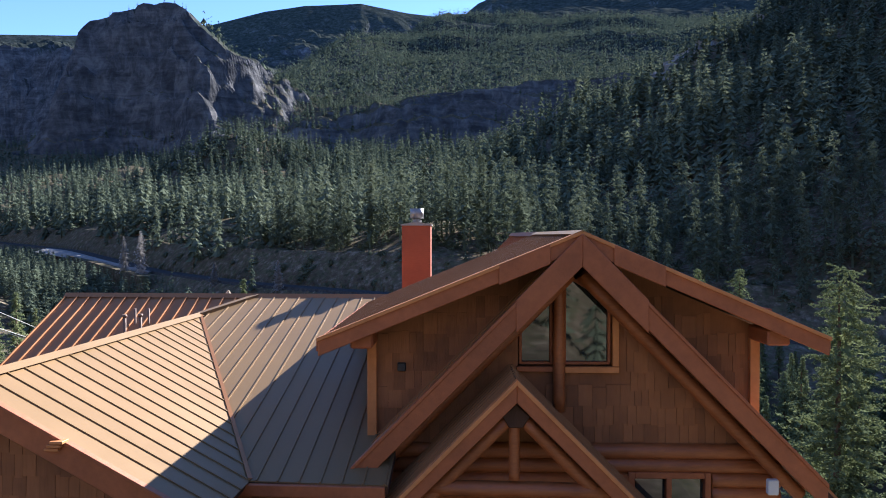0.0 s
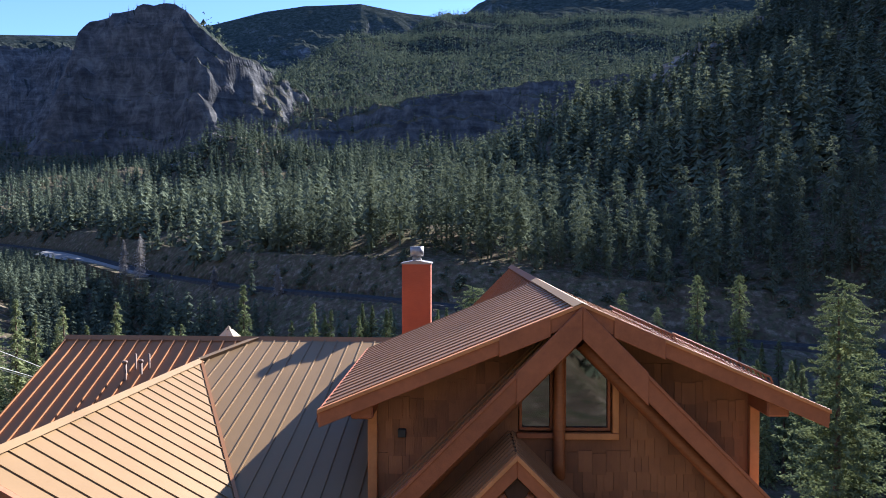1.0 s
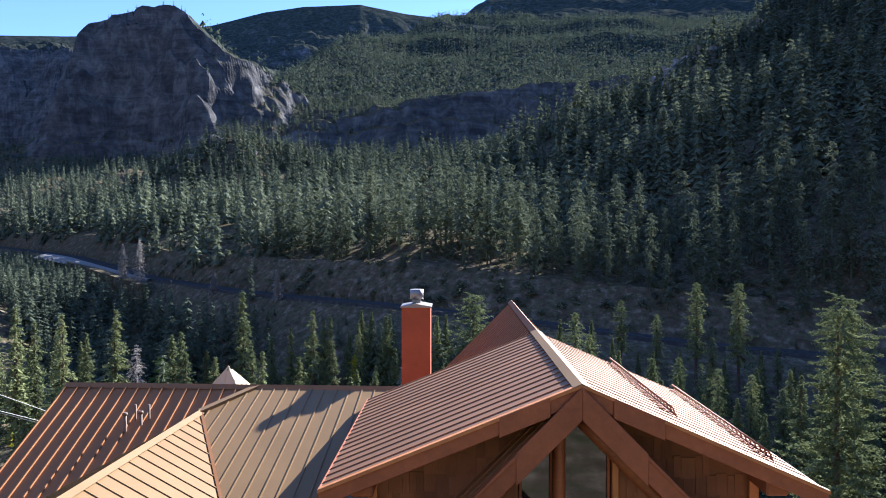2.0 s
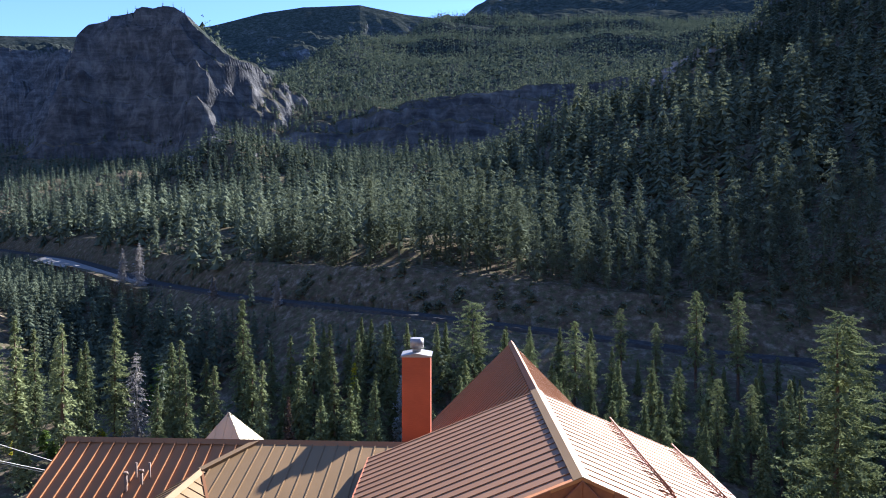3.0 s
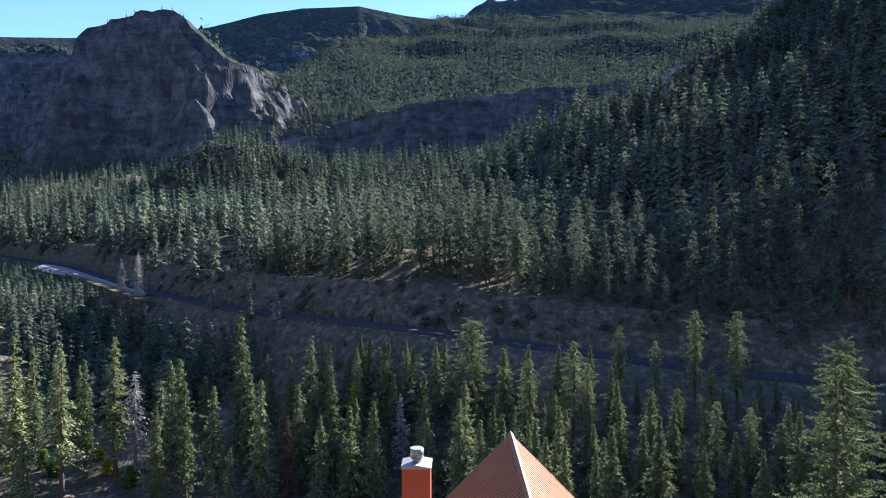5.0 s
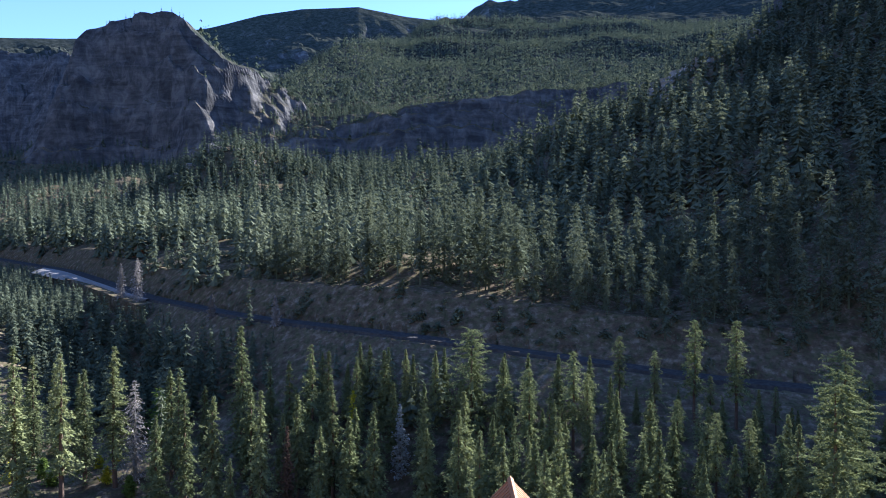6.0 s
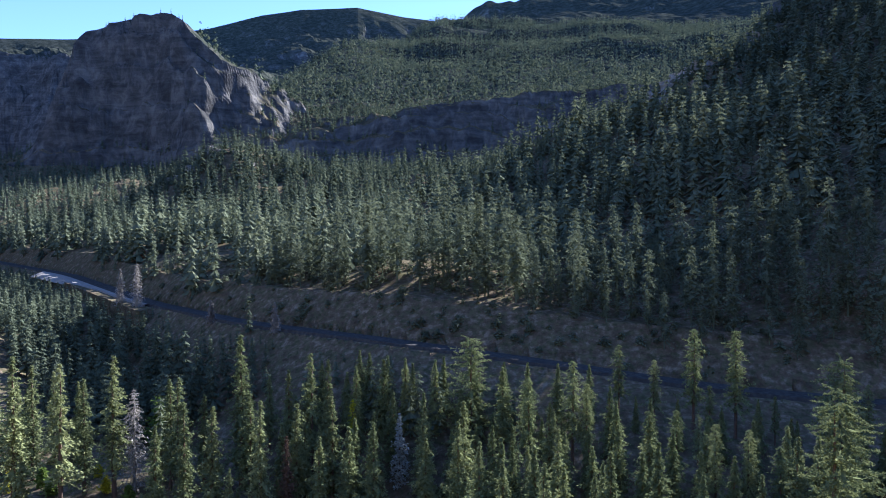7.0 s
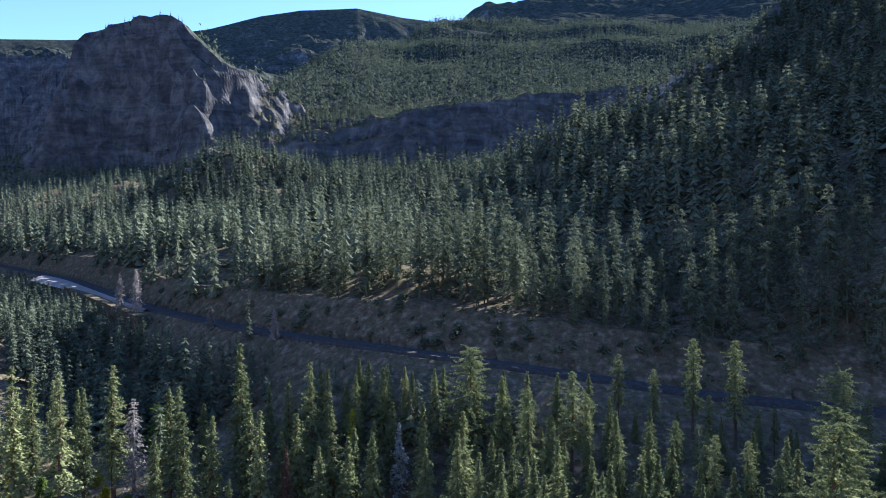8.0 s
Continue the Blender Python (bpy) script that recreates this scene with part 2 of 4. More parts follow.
def rounded(v, tall, rough=1.0):
    """Normals of a crown that point away from its axis, so that light models it as one body of needles."""
    n = np.stack([v[:, 0], v[:, 1], 0.42 * np.hypot(v[:, 0], v[:, 1]) + 0.012 * tall], -1)
    n /= np.linalg.norm(n, axis=1)[:, None]
    r = np.random.RandomState(len(v))
    n += 0.3 * rough * np.repeat(r.randn(len(v) // 4, 3), 4, axis=0)
    n += 0.4 * rough * np.sin(v / tall * 45 @ r.randn(3, 3))
    return n / np.linalg.norm(n, axis=1)[:, None]


m, t, b = material("mountain_ground")
GROUND = m
geo = t.nodes.new("ShaderNodeNewGeometry")
split = t.nodes.new("ShaderNodeSeparateXYZ")
t.links.new(geo.outputs["True Normal"], split.inputs[0])
wob = node(t, "Math")
wob.operation = "MULTIPLY_ADD"
t.links.new(speckle(t, where(t), 0.035, 6), wob.inputs[0])
wob.inputs[1].default_value = 0.35
t.links.new(split.outputs["Z"], wob.inputs[2])
soil = ramp(t, speckle(t, where(t), 0.45, 9, 0.7), [(0.32, (0.06, 0.048, 0.034)), (0.5, (0.118, 0.093, 0.065)), (0.68, (0.26, 0.22, 0.165))])
scrub = ramp(t, speckle(t, where(t), 0.6, 4), [(0.4, (0.05, 0.06, 0.03)), (0.6, (0.12, 0.115, 0.065))])
soil = mix(t, ramp(t, speckle(t, where(t), 0.55, 6, 0.65), [(0.46, (0, 0, 0)), (0.58, (0.8,) * 3)]), soil, scrub)
strata = speckle(t, where(t, (0.014, 0.014, 0.09)), 1.0, 9, 0.7)
strata.node.inputs["Distortion"].default_value = 0.9
cracks = speckle(t, where(t, (0.06, 0.06, 0.04)), 1.0, 9, 0.72)
cracks.node.inputs["Distortion"].default_value = 0.5
rock = ramp(t, strata, [(0.32, (0.04, 0.043, 0.047)), (0.5, (0.092, 0.094, 0.096)), (0.68, (0.19, 0.185, 0.178))])
rock = mix(t, 0.45, rock, ramp(t, cracks, [(0.38, (0.018, 0.019, 0.022)), (0.5, (0.09, 0.091, 0.093)), (0.62, (0.24, 0.232, 0.222))]))
high = t.nodes.new("ShaderNodeSeparateXYZ")
t.links.new(geo.outputs["Position"], high.inputs[0])
upland = t.nodes.new("ShaderNodeMapRange")
upland.inputs[1].default_value, upland.inputs[2].default_value = 120, 260
t.links.new(high.outputs["Z"], upland.inputs[0])
# forest cover of the heights, its colour greyed towards blue for distance haze
wooded = ramp(t, speckle(t, where(t), 0.045, 9, 0.75), [(0.36, (0.02, 0.026, 0.023)), (0.5, (0.042, 0.05, 0.042)), (0.64, (0.075, 0.08, 0.07)), (0.8, (0.2, 0.195, 0.18))])
soil = mix(t, upland.outputs[0], soil, wooded)
craggy = t.nodes.new("ShaderNodeMapRange")
craggy.inputs[1].default_value, craggy.inputs[2].default_value = 25, 70
t.links.new(high.outputs["Z"], craggy.inputs[0])
bare = mix(t, 1.0, ramp(t, wob.outputs[0], [(0.74, (1, 1, 1)), (0.88, (0, 0, 0))]), craggy.outputs[0], "MULTIPLY")
ground_colour = mix(t, bare, soil, rock)
t.links.new(ground_colour, b.inputs["Base Color"])
b.inputs["Roughness"].default_value = 0.95
b.inputs["Specular IOR Level"].default_value = 0.0
bumps = node(t, "Bump", Distance=4.5)
t.links.new(cracks, bumps.inputs["Height"])
t.links.new(ramp(t, wob.outputs[0], [(0.74, (1, 1, 1)), (0.9, (0.06, 0.06, 0.06))]), bumps.inputs["Strength"])
t.links.new(bumps.outputs[0], b.inputs["Normal"])

cols, rws = len(angles), len(rings)
idx = np.arange(cols * rws).reshape(rws, cols)
nxt = np.roll(idx, -1, axis=1)
quads = np.stack([idx[:-1], nxt[:-1], nxt[1:], idx[1:]], -1).reshape(-1, 4)[:, ::-1]
terrain = from_arrays("ground", np.stack([GX, GY, GZ], -1).reshape(-1, 3), quads, GROUND)
hub = [tuple(v) for v in np.stack([GX[0], GY[0], GZ[0]], -1)]
cap = from_arrays("ground_under_lodge", hub + [(0, 0, -9.5)], [(k, (k + 1) % cols, cols) for k in range(cols)][::-1], GROUND)
for g in (terrain, cap):
    tagged(g, "stony brown valley ground rising into grey cliffs and mountains", "ground", kind="structure")

# road along the far side of the stream
ROAD, t, b = material("worn_asphalt")
f = speckle(t, where(t), 0.8, 6)
t.links.new(ramp(t, f, [(0.35, (0.05, 0.049, 0.047)), (0.65, (0.085, 0.083, 0.08))]), b.inputs["Base Color"])
b.inputs["Roughness"].default_value, b.inputs["Specular IOR Level"].default_value = 0.95, 0.0
rx = np.arange(-330, 150, 2.0)
ry, rz = road_line(rx)
kernel = np.ones(13) / 13
ry = np.convolve(np.pad(ry, 6, "edge"), kernel, "valid")
rz = np.convolve(np.pad(rz, 6, "edge"), kernel, "valid")
side = np.stack([-np.gradient(ry), np.gradient(rx)], -1)
side /= np.linalg.norm(side, axis=1)[:, None]
rv, rf = [], []
for k in range(len(rx)):
    for w, dz in ((-3.7, -1.0), (-3.1, 0.25), (3.1, 0.25), (3.7, -1.0)):
        rv.append((rx[k] + side[k, 0] * w, ry[k] + side[k, 1] * w, rz[k] + dz + 0.15))
    if k:
        rf += [(4 * k - 4 + j, 4 * k + j, 4 * k + j + 1, 4 * k - 3 + j) for j in range(3)]
tagged(from_arrays("road", rv, rf, ROAD), "grey two-lane asphalt road winding below a cut bank", "road", kind="structure")

GRAVEL, t, b = material("pale_gravel")
t.links.new(ramp(t, speckle(t, where(t), 1.5, 8, 0.7), [(0.3, (0.16, 0.15, 0.135)), (0.7, (0.27, 0.25, 0.225))]), b.inputs["Base Color"])
b.inputs["Roughness"].default_value = 0.95
gv, gf = [], []
for k in range(len(rx)):
    if not -215 < rx[k] < -106:
        continue
    w = (1.5 + 8.5 * step(-140, -190, rx[k])) * step(-105, -125, rx[k]) * step(-215, -200, rx[k]) + 0.2
    for a, dz in ((-3.0, 0.3), (-3.4, 0.44), (-4.2 - w * 0.7, 0.4), (-4.6 - w, -0.8)):
        gv.append((rx[k] - side[k, 0] * -a, ry[k] - side[k, 1] * -a, rz[k] + dz))
    g = len(gv) - 4
    if g:
        gf += [(g - 4 + j, g + j, g + j + 1, g - 3 + j) for j in range(3)]
tagged(from_arrays("gravel_shoulder", gv, gf, GRAVEL), "pale gravel pull-out beside the asphalt road", "road shoulder", kind="structure")


# ---- trees ----
def conifer(seed, tall, wide, levels, spikes, sprays, leaf, bare=0.1, droop=0.75, power=0.9, body=0.9, full=0.66, ragged=0.95):
    """Points and four-cornered faces of a conifer's crown: tiers of boughs round the stem, and needle sprays along them."""
    r = np.random.RandomState(seed)
    lean = r.rand() * 6.28
    h = bare + (1 - bare) * ((np.arange(levels) + 0.6 * r.rand(levels)) / levels) ** 0.92
    base = wide * ((1 - h) ** power * (0.72 + 0.5 * r.rand(levels)) + 0.02) * np.clip((h - bare) / 0.1 + 0.6, 0, 1)
    az = (np.arange(spikes)[None] + 0.8 * r.rand(levels, spikes)) * 2 * np.pi / spikes + r.rand(levels, 1) * 6.28
    reach = base[:, None] * ((0.86 - 0.5 * ragged + ragged * r.rand(levels, spikes)) if sprays > 9 else (0.55 + 0.65 * r.rand(levels, spikes))) * (1 + 0.18 * np.sin(az + lean + 7 * h[:, None]))
    reach *= np.where(r.rand(levels, spikes) < 0.1, 0.45, 1)
    sag = droop * (1 - 0.45 * h[:, None]) + 0.2 * r.randn(levels, spikes)
    stagger = (0.6 * tall / levels * r.randn(levels, spikes) * np.clip(5 * (1 - h), 0.15, 1)[:, None] if sprays > 9 else np.zeros((levels, spikes)))
    tip = np.stack([reach * np.cos(az), reach * np.sin(az), h[:, None] * tall + stagger - reach * sag], -1)
    half = np.pi / spikes * (0.75 + 0.4 * r.rand(levels, spikes)) * body
    inner = full * reach

    def flank(sign):
        a = az + sign * half
        return np.stack([inner * np.cos(a), inner * np.sin(a), h[:, None] * tall + stagger - inner * sag * 1.15 - 0.006 * tall * r.rand(levels, spikes)], -1)
    if sprays > 9:
        tip, inner = tip * (0.64, 0.64, 1.0), 0.64 * inner
    root = np.zeros_like(tip)
    root[..., 2] = h[:, None] * tall + stagger + 0.012 * tall
    boughs = np.stack([root, flank(-1), tip, flank(1)], 2).reshape(-1, 4, 3)
    keep = boughs
    if sprays:
        tufted = sprays > 9
        f = 1.6 - 1.05 * r.rand(levels, spikes, sprays) ** 1.3 if tufted else 0.3 + 0.75 * r.rand(levels, spikes, sprays)
        c = (root[:, :, None] * (1 - f[..., None]) + tip[:, :, None] * f[..., None]).reshape(-1, 3)
        n = len(c)
        c = c + r.randn(n, 3) * leaf * ((0.75, 0.75, 0.55) if tufted else (0.55, 0.55, 0.4)) * np.repeat(np.clip(1.4 - 1.1 * h, 0.3, 1), spikes * sprays)[:, None]
        size = leaf * (0.6 + 0.8 * r.rand(n)) * np.repeat(np.clip(1.35 - 0.9 * h, 0.4, 1), spikes * sprays)
        turn = np.repeat(az.ravel(), sprays) + r.randn(n) * (1.4 if tufted else 0.8)
        a = np.stack([np.cos(turn), np.sin(turn), -0.25 + 0.5 * r.randn(n)], -1)
        a *= (size / np.linalg.norm(a, axis=1))[:, None]
        b2 = np.stack([-np.sin(turn), np.cos(turn), 0.8 * r.randn(n)], -1)
        b2 *= ((0.38 if tufted else 0.4) * size / np.linalg.norm(b2, axis=1))[:, None]
        keep = np.concatenate([boughs, np.stack([c - a * 0.7, c + b2, c + a * 0.9, c - b2], 1)])
    return keep.reshape(-1, 3), np.arange(4 * len(keep)).reshape(-1, 4)


def trunk_mesh(seed, tall, thick, sides=6):
    r = np.random.RandomState(seed)
    levels = np.array([0, 0.02, 0.2, 0.5, 0.8, 0.98])
    wide = thick * np.array([1.5, 1.1, 0.9, 0.6, 0.3, 0.05])
    bend = np.cumsum(r.randn(len(levels), 2) * 0.008 * tall, axis=0)
    bend[:2] = 0
    v, f = [], []
    for k, (h, w) in enumerate(zip(levels, wide)):
        for j in range(sides):
            a = 2 * math.pi * j / sides
            v.append((bend[k, 0] * 0.4 + w * math.cos(a), bend[k, 1] * 0.4 + w * math.sin(a), h * tall))
        if k:
            f += [((k - 1) * sides + j, (k - 1) * sides + (j + 1) % sides, k * sides + (j + 1) % sides, k * sides + j) for j in range(sides)]
    return np.array(v), np.array(f)


def tree(name, seed, tall, wide, leaves, label, category="tree", **shape):
    root = new(name)
    v, f = trunk_mesh(seed, tall, 0.016 * tall)
    from_arrays("trunk", v, f, BARK if leaves is not DEAD else DEAD, root, True)
    settings = dict(levels=24, spikes=8, sprays=24, leaf=0.37, body=0.75, droop=0.18, full=0.6)
    settings.update(shape)
    v, f = conifer(seed, tall, wide, **settings)
    from_arrays("crown", v, f, leaves, root, False, rounded(v, tall))
    return tagged(root, label, category, "valley conifers")


def ground_at(x, y):
    return float(height(np.array([float(x)]), np.array([float(y)]))[0])


KINDS = []
ROUND = (2, 4, 6)                # crowns of old pines; the rest are slender firs
for k, (tall, wide, shape) in enumerate((
        (25, 3.9, dict(power=0.82, bare=0.16, droop=0.4)), (22, 3.5, dict(bare=0.22, power=0.8, droop=0.35)), (28, 4.1, dict(power=0.33, bare=0.2, levels=22, ragged=0.75)), (19, 3.2, dict(power=0.9, droop=0.4)),
        (24, 3.7, dict(bare=0.3, power=0.38, levels=22, ragged=0.75)), (16, 2.8, dict(power=0.85, droop=0.4)), (30, 4.2, dict(power=0.28, bare=0.2, levels=22, ragged=0.75)), (28, 4.0, dict(bare=0.24, power=0.72, droop=0.3)))):
    KINDS.append((tree("pine_tree", 100 + k, tall, wide, NEEDLE, "green mountain pine with a ragged conical crown", **shape), tall))


def put_tree(k, x, y, tall, spin):
    source, own = KINDS[k]
    s = tall / own / source.scale[0]
    m = Matrix.Translation((x, y, ground_at(x, y) - 0.4)) @ Matrix.Rotation(spin, 4, "Z") @ Matrix.Diagonal((s, s, s, 1))
    return copy_thing(source, m)


# trees that stand out: x, y, height of the tip
HEROES = [
    (50.2, 137.0, -5.9), (57.3, 134.0, -5.8), (36.9, 143.0, -10.0), (-12.5, 184.0, -20.0), (35.8, 118.8, -17.7),
    (24.9, 130.0, -11.0), (43.3, 140.0, -12.6), (45.5, 114.0, -18.6), (41.0, 120.0, -17.8), (51.0, 114.0, -19.6), (53.2, 108.0, -20.6), (64.0, 132.0, -18.2),
    (16.4, 128.8, -14.1), (14.4, 152.5, -17.5), (4.2, 143.0, -19.2), (27.3, 128.8, -15.0), (-3.3, 140.3, -19.2), (-17.8, 152.5, -20.1), (-21.4, 136.5, -18.7),
    (-28.2, 136.5, -20.3), (-33.3, 152.5, -16.5), (-27.9, 150.0, -12.7), (-24.2, 150.0, -13.9), (-43.0, 150.0, -8.4), (-33.7, 130.0, -18.1), (-42.6, 130.0, -19.2),
    (-52.8, 140.3, -16.0), (-56.1, 144.0, -16.9), (-65.8, 140.0, -11.5), (-71.2, 130.0, -11.3), (-86.0, 146.4, -14.4), (-80.0, 130.0, -9.7), (-72.0, 140.3, -16.0),
    (76.8, 126.0, -18.4), (80.6, 129.9, -15.5), (-49.4, 145.6, -20.6), (-9.8, 144.0, -20.1), (10.4, 135.2, -21.9), (22.8, 129.6, -20.2), (51.5, 132.2, -16.1),
]
rnd = random.Random(7)
first = set()
spots = []
for k, (x, y, tip) in enumerate(HEROES):
    if any(abs(x / y - a / c) < 0.02 and y < c for a, c in ((-63.3, 143.4), (-8.1, 139), (-29.4, 132.5), (-18, 143))):
        continue
    tall = tip - ground_at(x, y)
    kind = min(range(len(KINDS)), key=lambda c: abs(KINDS[c][1] - tall) + 5 * ((k * 7 + c * 3) % 8) / 8 + (30 if (x < 10) == (c in ROUND) else 0))
    if kind not in first:
        first.add(kind)
        source, own = KINDS[kind]
        s = tall / own
        source.matrix_basis = Matrix.Translation((x, y, ground_at(x, y) - 0.4)) @ Matrix.Rotation(k, 4, "Z") @ Matrix.Diagonal((s, s, s, 1))
    else:
        put_tree(kind, x, y, tall, rnd.random() * 6.28)
    spots.append((x, y))

for kind, (x, y) in zip([c for c in range(len(KINDS)) if c not in first], ((29.5, 137.0), (47.0, 126.0), (60.5, 121.0), (-38.0, 147.0), (-60.5, 150.0), (1.5, 134.0), (33.0, 126.0))):
    source, own = KINDS[kind]
    s = (-20.0 - ground_at(x, y)) / own
    source.matrix_basis = Matrix.Translation((x, y, ground_at(x, y) - 0.4)) @ Matrix.Diagonal((s, s, s, 1))
    spots.append((x, y))

SPECIAL = [(-63.3, 143.4, -19.5, "n"), (-8.1, 139, -23.3, "s"), (-29.4, 132.5, -25.8, "r"), (-72, 154, -37, "y"), (-73, 148, -36.5, "y"),
           (-67, 165, -26, "f"), (-18, 143, -21.5, "y"), (-47.5, 200, -6.7, "n"), (-114, 262, 2, "n"), (-123, 268, 0, "n"), (-73, 222, -8, "n"),
           (-82, 143, -35.5, "f"), (-78, 139, -36.5, "f"), (-68, 141, -36.5, "y"), (-87, 140, -35.5, "y"), (-90, 150, -35, "f"), (-62, 138, -37.5, "f")]
for x, y, tip, what in SPECIAL:
    g = ground_at(x, y)
    tall = tip - g
    seed = int(1000 + 7 * abs(x) + y)
    if what == "n":
        ob = tree("dead_tree", seed, tall, 0.2 * tall, DEAD, "bare grey dead conifer with broken twigs", levels=34, spikes=9, sprays=9, leaf=0.3, bare=0.05, droop=0.55, body=0.1, power=0.6)
    elif what == "s":
        ob = tree("silvery_spruce", seed, tall, 0.15 * tall, SILVER, "pale silvery spruce among green pines", sprays=10, leaf=0.4, bare=0.06)
    elif what == "r":
        ob = tree("dying_pine", seed, tall, 0.13 * tall, RUSTY, "dying pine with rust-brown needles", sprays=10, leaf=0.4, bare=0.06)
    elif what == "y":
        ob = tree("yellow_aspen", seed, tall, min(0.3 * tall, 1.5), YELLOW, "small aspen with yellow autumn leaves", levels=14, spikes=7, sprays=14, leaf=0.3, bare=0.1 if tall < 9 else 0.6, power=0.45, droop=-0.3)
    else:
        ob = tree("young_aspen", seed, tall, 0.25 * tall, FRESH, "light green leafy aspen in the valley", levels=16, spikes=7, sprays=14, leaf=0.45, bare=0.1, power=0.45, droop=-0.3)
    ob.matrix_basis = Matrix.Translation((x, y, g - 0.2))
    spots.append((x, y))

big = tree("great_pine", 77, 29.0, 6.2, NEEDLE, "tall broad old pine with open layered boughs", levels=26, spikes=12, sprays=36, leaf=0.4, ragged=0.55, power=0.3, bare=0.12, droop=0.0, body=0.55)
big.matrix_basis = Matrix.Translation((71.0, 122.0, -9.7 - 29.0))
spots.append((71.0, 122.0))
tall = -3.1 - ground_at(38.2, 66.0)
near_pine = tree("great_pine", 79, tall, 0.155 * tall, NEEDLE, "tall old pine with open tufted boughs below the lodge", levels=34, spikes=12, sprays=70, leaf=0.26, ragged=0.6, power=0.28, bare=0.15, droop=-0.1, body=0.5)
near_pine.matrix_basis = Matrix.Translation((38.2, 66.0, ground_at(38.2, 66.0)))
spots.append((38.2, 66.0))
broad = tree("broad_pine", 78, 32.0, 6.8, NEEDLE, "broad round-topped old pine in the valley", levels=24, spikes=12, sprays=36, leaf=0.4, ragged=0.5, power=0.26, bare=0.25, droop=-0.05, body=0.55)
broad.matrix_basis = Matrix.Translation((6.5, 146, -9.3 - 32.0))
spots.append((6.5, 146))

# the wood on the valley floor
count = 0
tries = 0
while count < 235 and tries < 9000:
    tries += 1
    y = math.sqrt(rnd.uniform(100 ** 2, 162 ** 2))
    x = rnd.uniform(-0.74, 0.70) * y
    if y < 139 and x < 0.02 * y and (y < 126 or rnd.random() < 0.6) or any(abs(x / y - a / c) < 0.03 and y < c + 3 for a, c, tip, what in SPECIAL[:5]):
        continue
    yr, zr = (float(v) for v in road_line(np.array([x])))
    if y > yr - 22 or min((x - a) ** 2 + (y - c) ** 2 for a, c in spots) < 4.7 ** 2:
        continue
    if (x + 62) ** 2 / 700 + (y - 155) ** 2 / 120 < 1 or (x + 66) ** 2 / 900 + (y - 141) ** 2 / 150 < 1 or (x + 40) ** 2 / 60 + (y - 148) ** 2 / 160 < 1:
        continue
    g = ground_at(x, y)
    tip = min(g + rnd.uniform(11, 25), -16 - rnd.uniform(0, 9) if y < 140 else -14)
    if x / y < -0.42 and y < 138:
        tip = min(tip, 13.4 - 0.325 * y)
    if tip - g < 5:
        continue
    put_tree(min(range(len(KINDS)), key=lambda c: abs(KINDS[c][1] - tip + g) + 6 * rnd.random() + (8 if x < 10 and c in ROUND else 0)), x, y, tip - g, rnd.random() * 6.28)
    spots.append((x, y))
    count += 1


def forest(name, rows, protos, leaves, label):
    """One mesh of many trees: rows of x, y, z, tall, kind, spin."""
    vs, fs, n = [], [], 0
    for x, y, z, tall, kind, spin in rows:
        v, f = protos[int(kind) % len(protos)]
        c, s = math.cos(spin) * tall, math.sin(spin) * tall
        vs.append(v @ np.array([[c, s, 0], [-s, c, 0], [0, 0, tall]]) + (x, y, z - 0.3))
        fs.append(f + n)
        n += len(v)
    ob = from_arrays(name, np.concatenate(vs), np.concatenate(fs), leaves)
    return tagged(ob, label, "forest", kind="stuff")


def proto(seed, wide, levels, spikes, sprays, leaf, **shape):
    v, f = conifer(seed, 1.0, wide, levels, spikes, sprays, leaf, **shape)
    tv, tf = trunk_mesh(seed, 1.0, 0.012, 3)
    return np.concatenate([v, tv]), np.concatenate([f, tf + len(v)])


NEAR_WOOD = [proto(200 + k, 0.135 + 0.02 * (k % 3), 14, 6, 10, 0.026, power=0.34 + 0.1 * (k % 4), bare=0.1 + 0.06 * (k % 3), droop=0.25, body=0.85) for k in range(9)]
LOW_WOOD = [proto(210 + k, 0.155 + 0.024 * (k % 3), 12, 8, 1, 0.036, power=0.4 + 0.12 * (k % 4), bare=0.08 + 0.05 * (k % 3), droop=0.6, body=0.95, full=0.78) for k in range(9)]
MID_WOOD = [proto(220 + k, 0.16 + 0.024 * (k % 3), 12, 7, 1, 0.034, power=0.4 + 0.12 * (k % 4), bare=0.08 + 0.04 * (k % 3), droop=0.7, body=1.0, full=0.8) for k in range(9)]
UPPER_WOOD = [proto(230 + k, 0.165 + 0.022 * (k % 3), 10, 7, 0, 0.06, power=0.55 + 0.1 * (k % 4), bare=0.08, droop=0.85, body=1.0, full=0.82) for k in range(8)]
FAR_WOOD = [conifer(240 + k, 1.0, 0.17 + 0.02 * (k % 3), 7, 6, 0, 0.05, power=0.65, bare=0.05, droop=1.1, body=1.0, full=0.84) for k in range(8)]
TINY_WOOD = [conifer(260 + k, 1.0, 0.2, 3, 4, 0, 0.1, power=0.7, bare=0.05, droop=1.4, body=1.0, full=0.84) for k in range(6)]


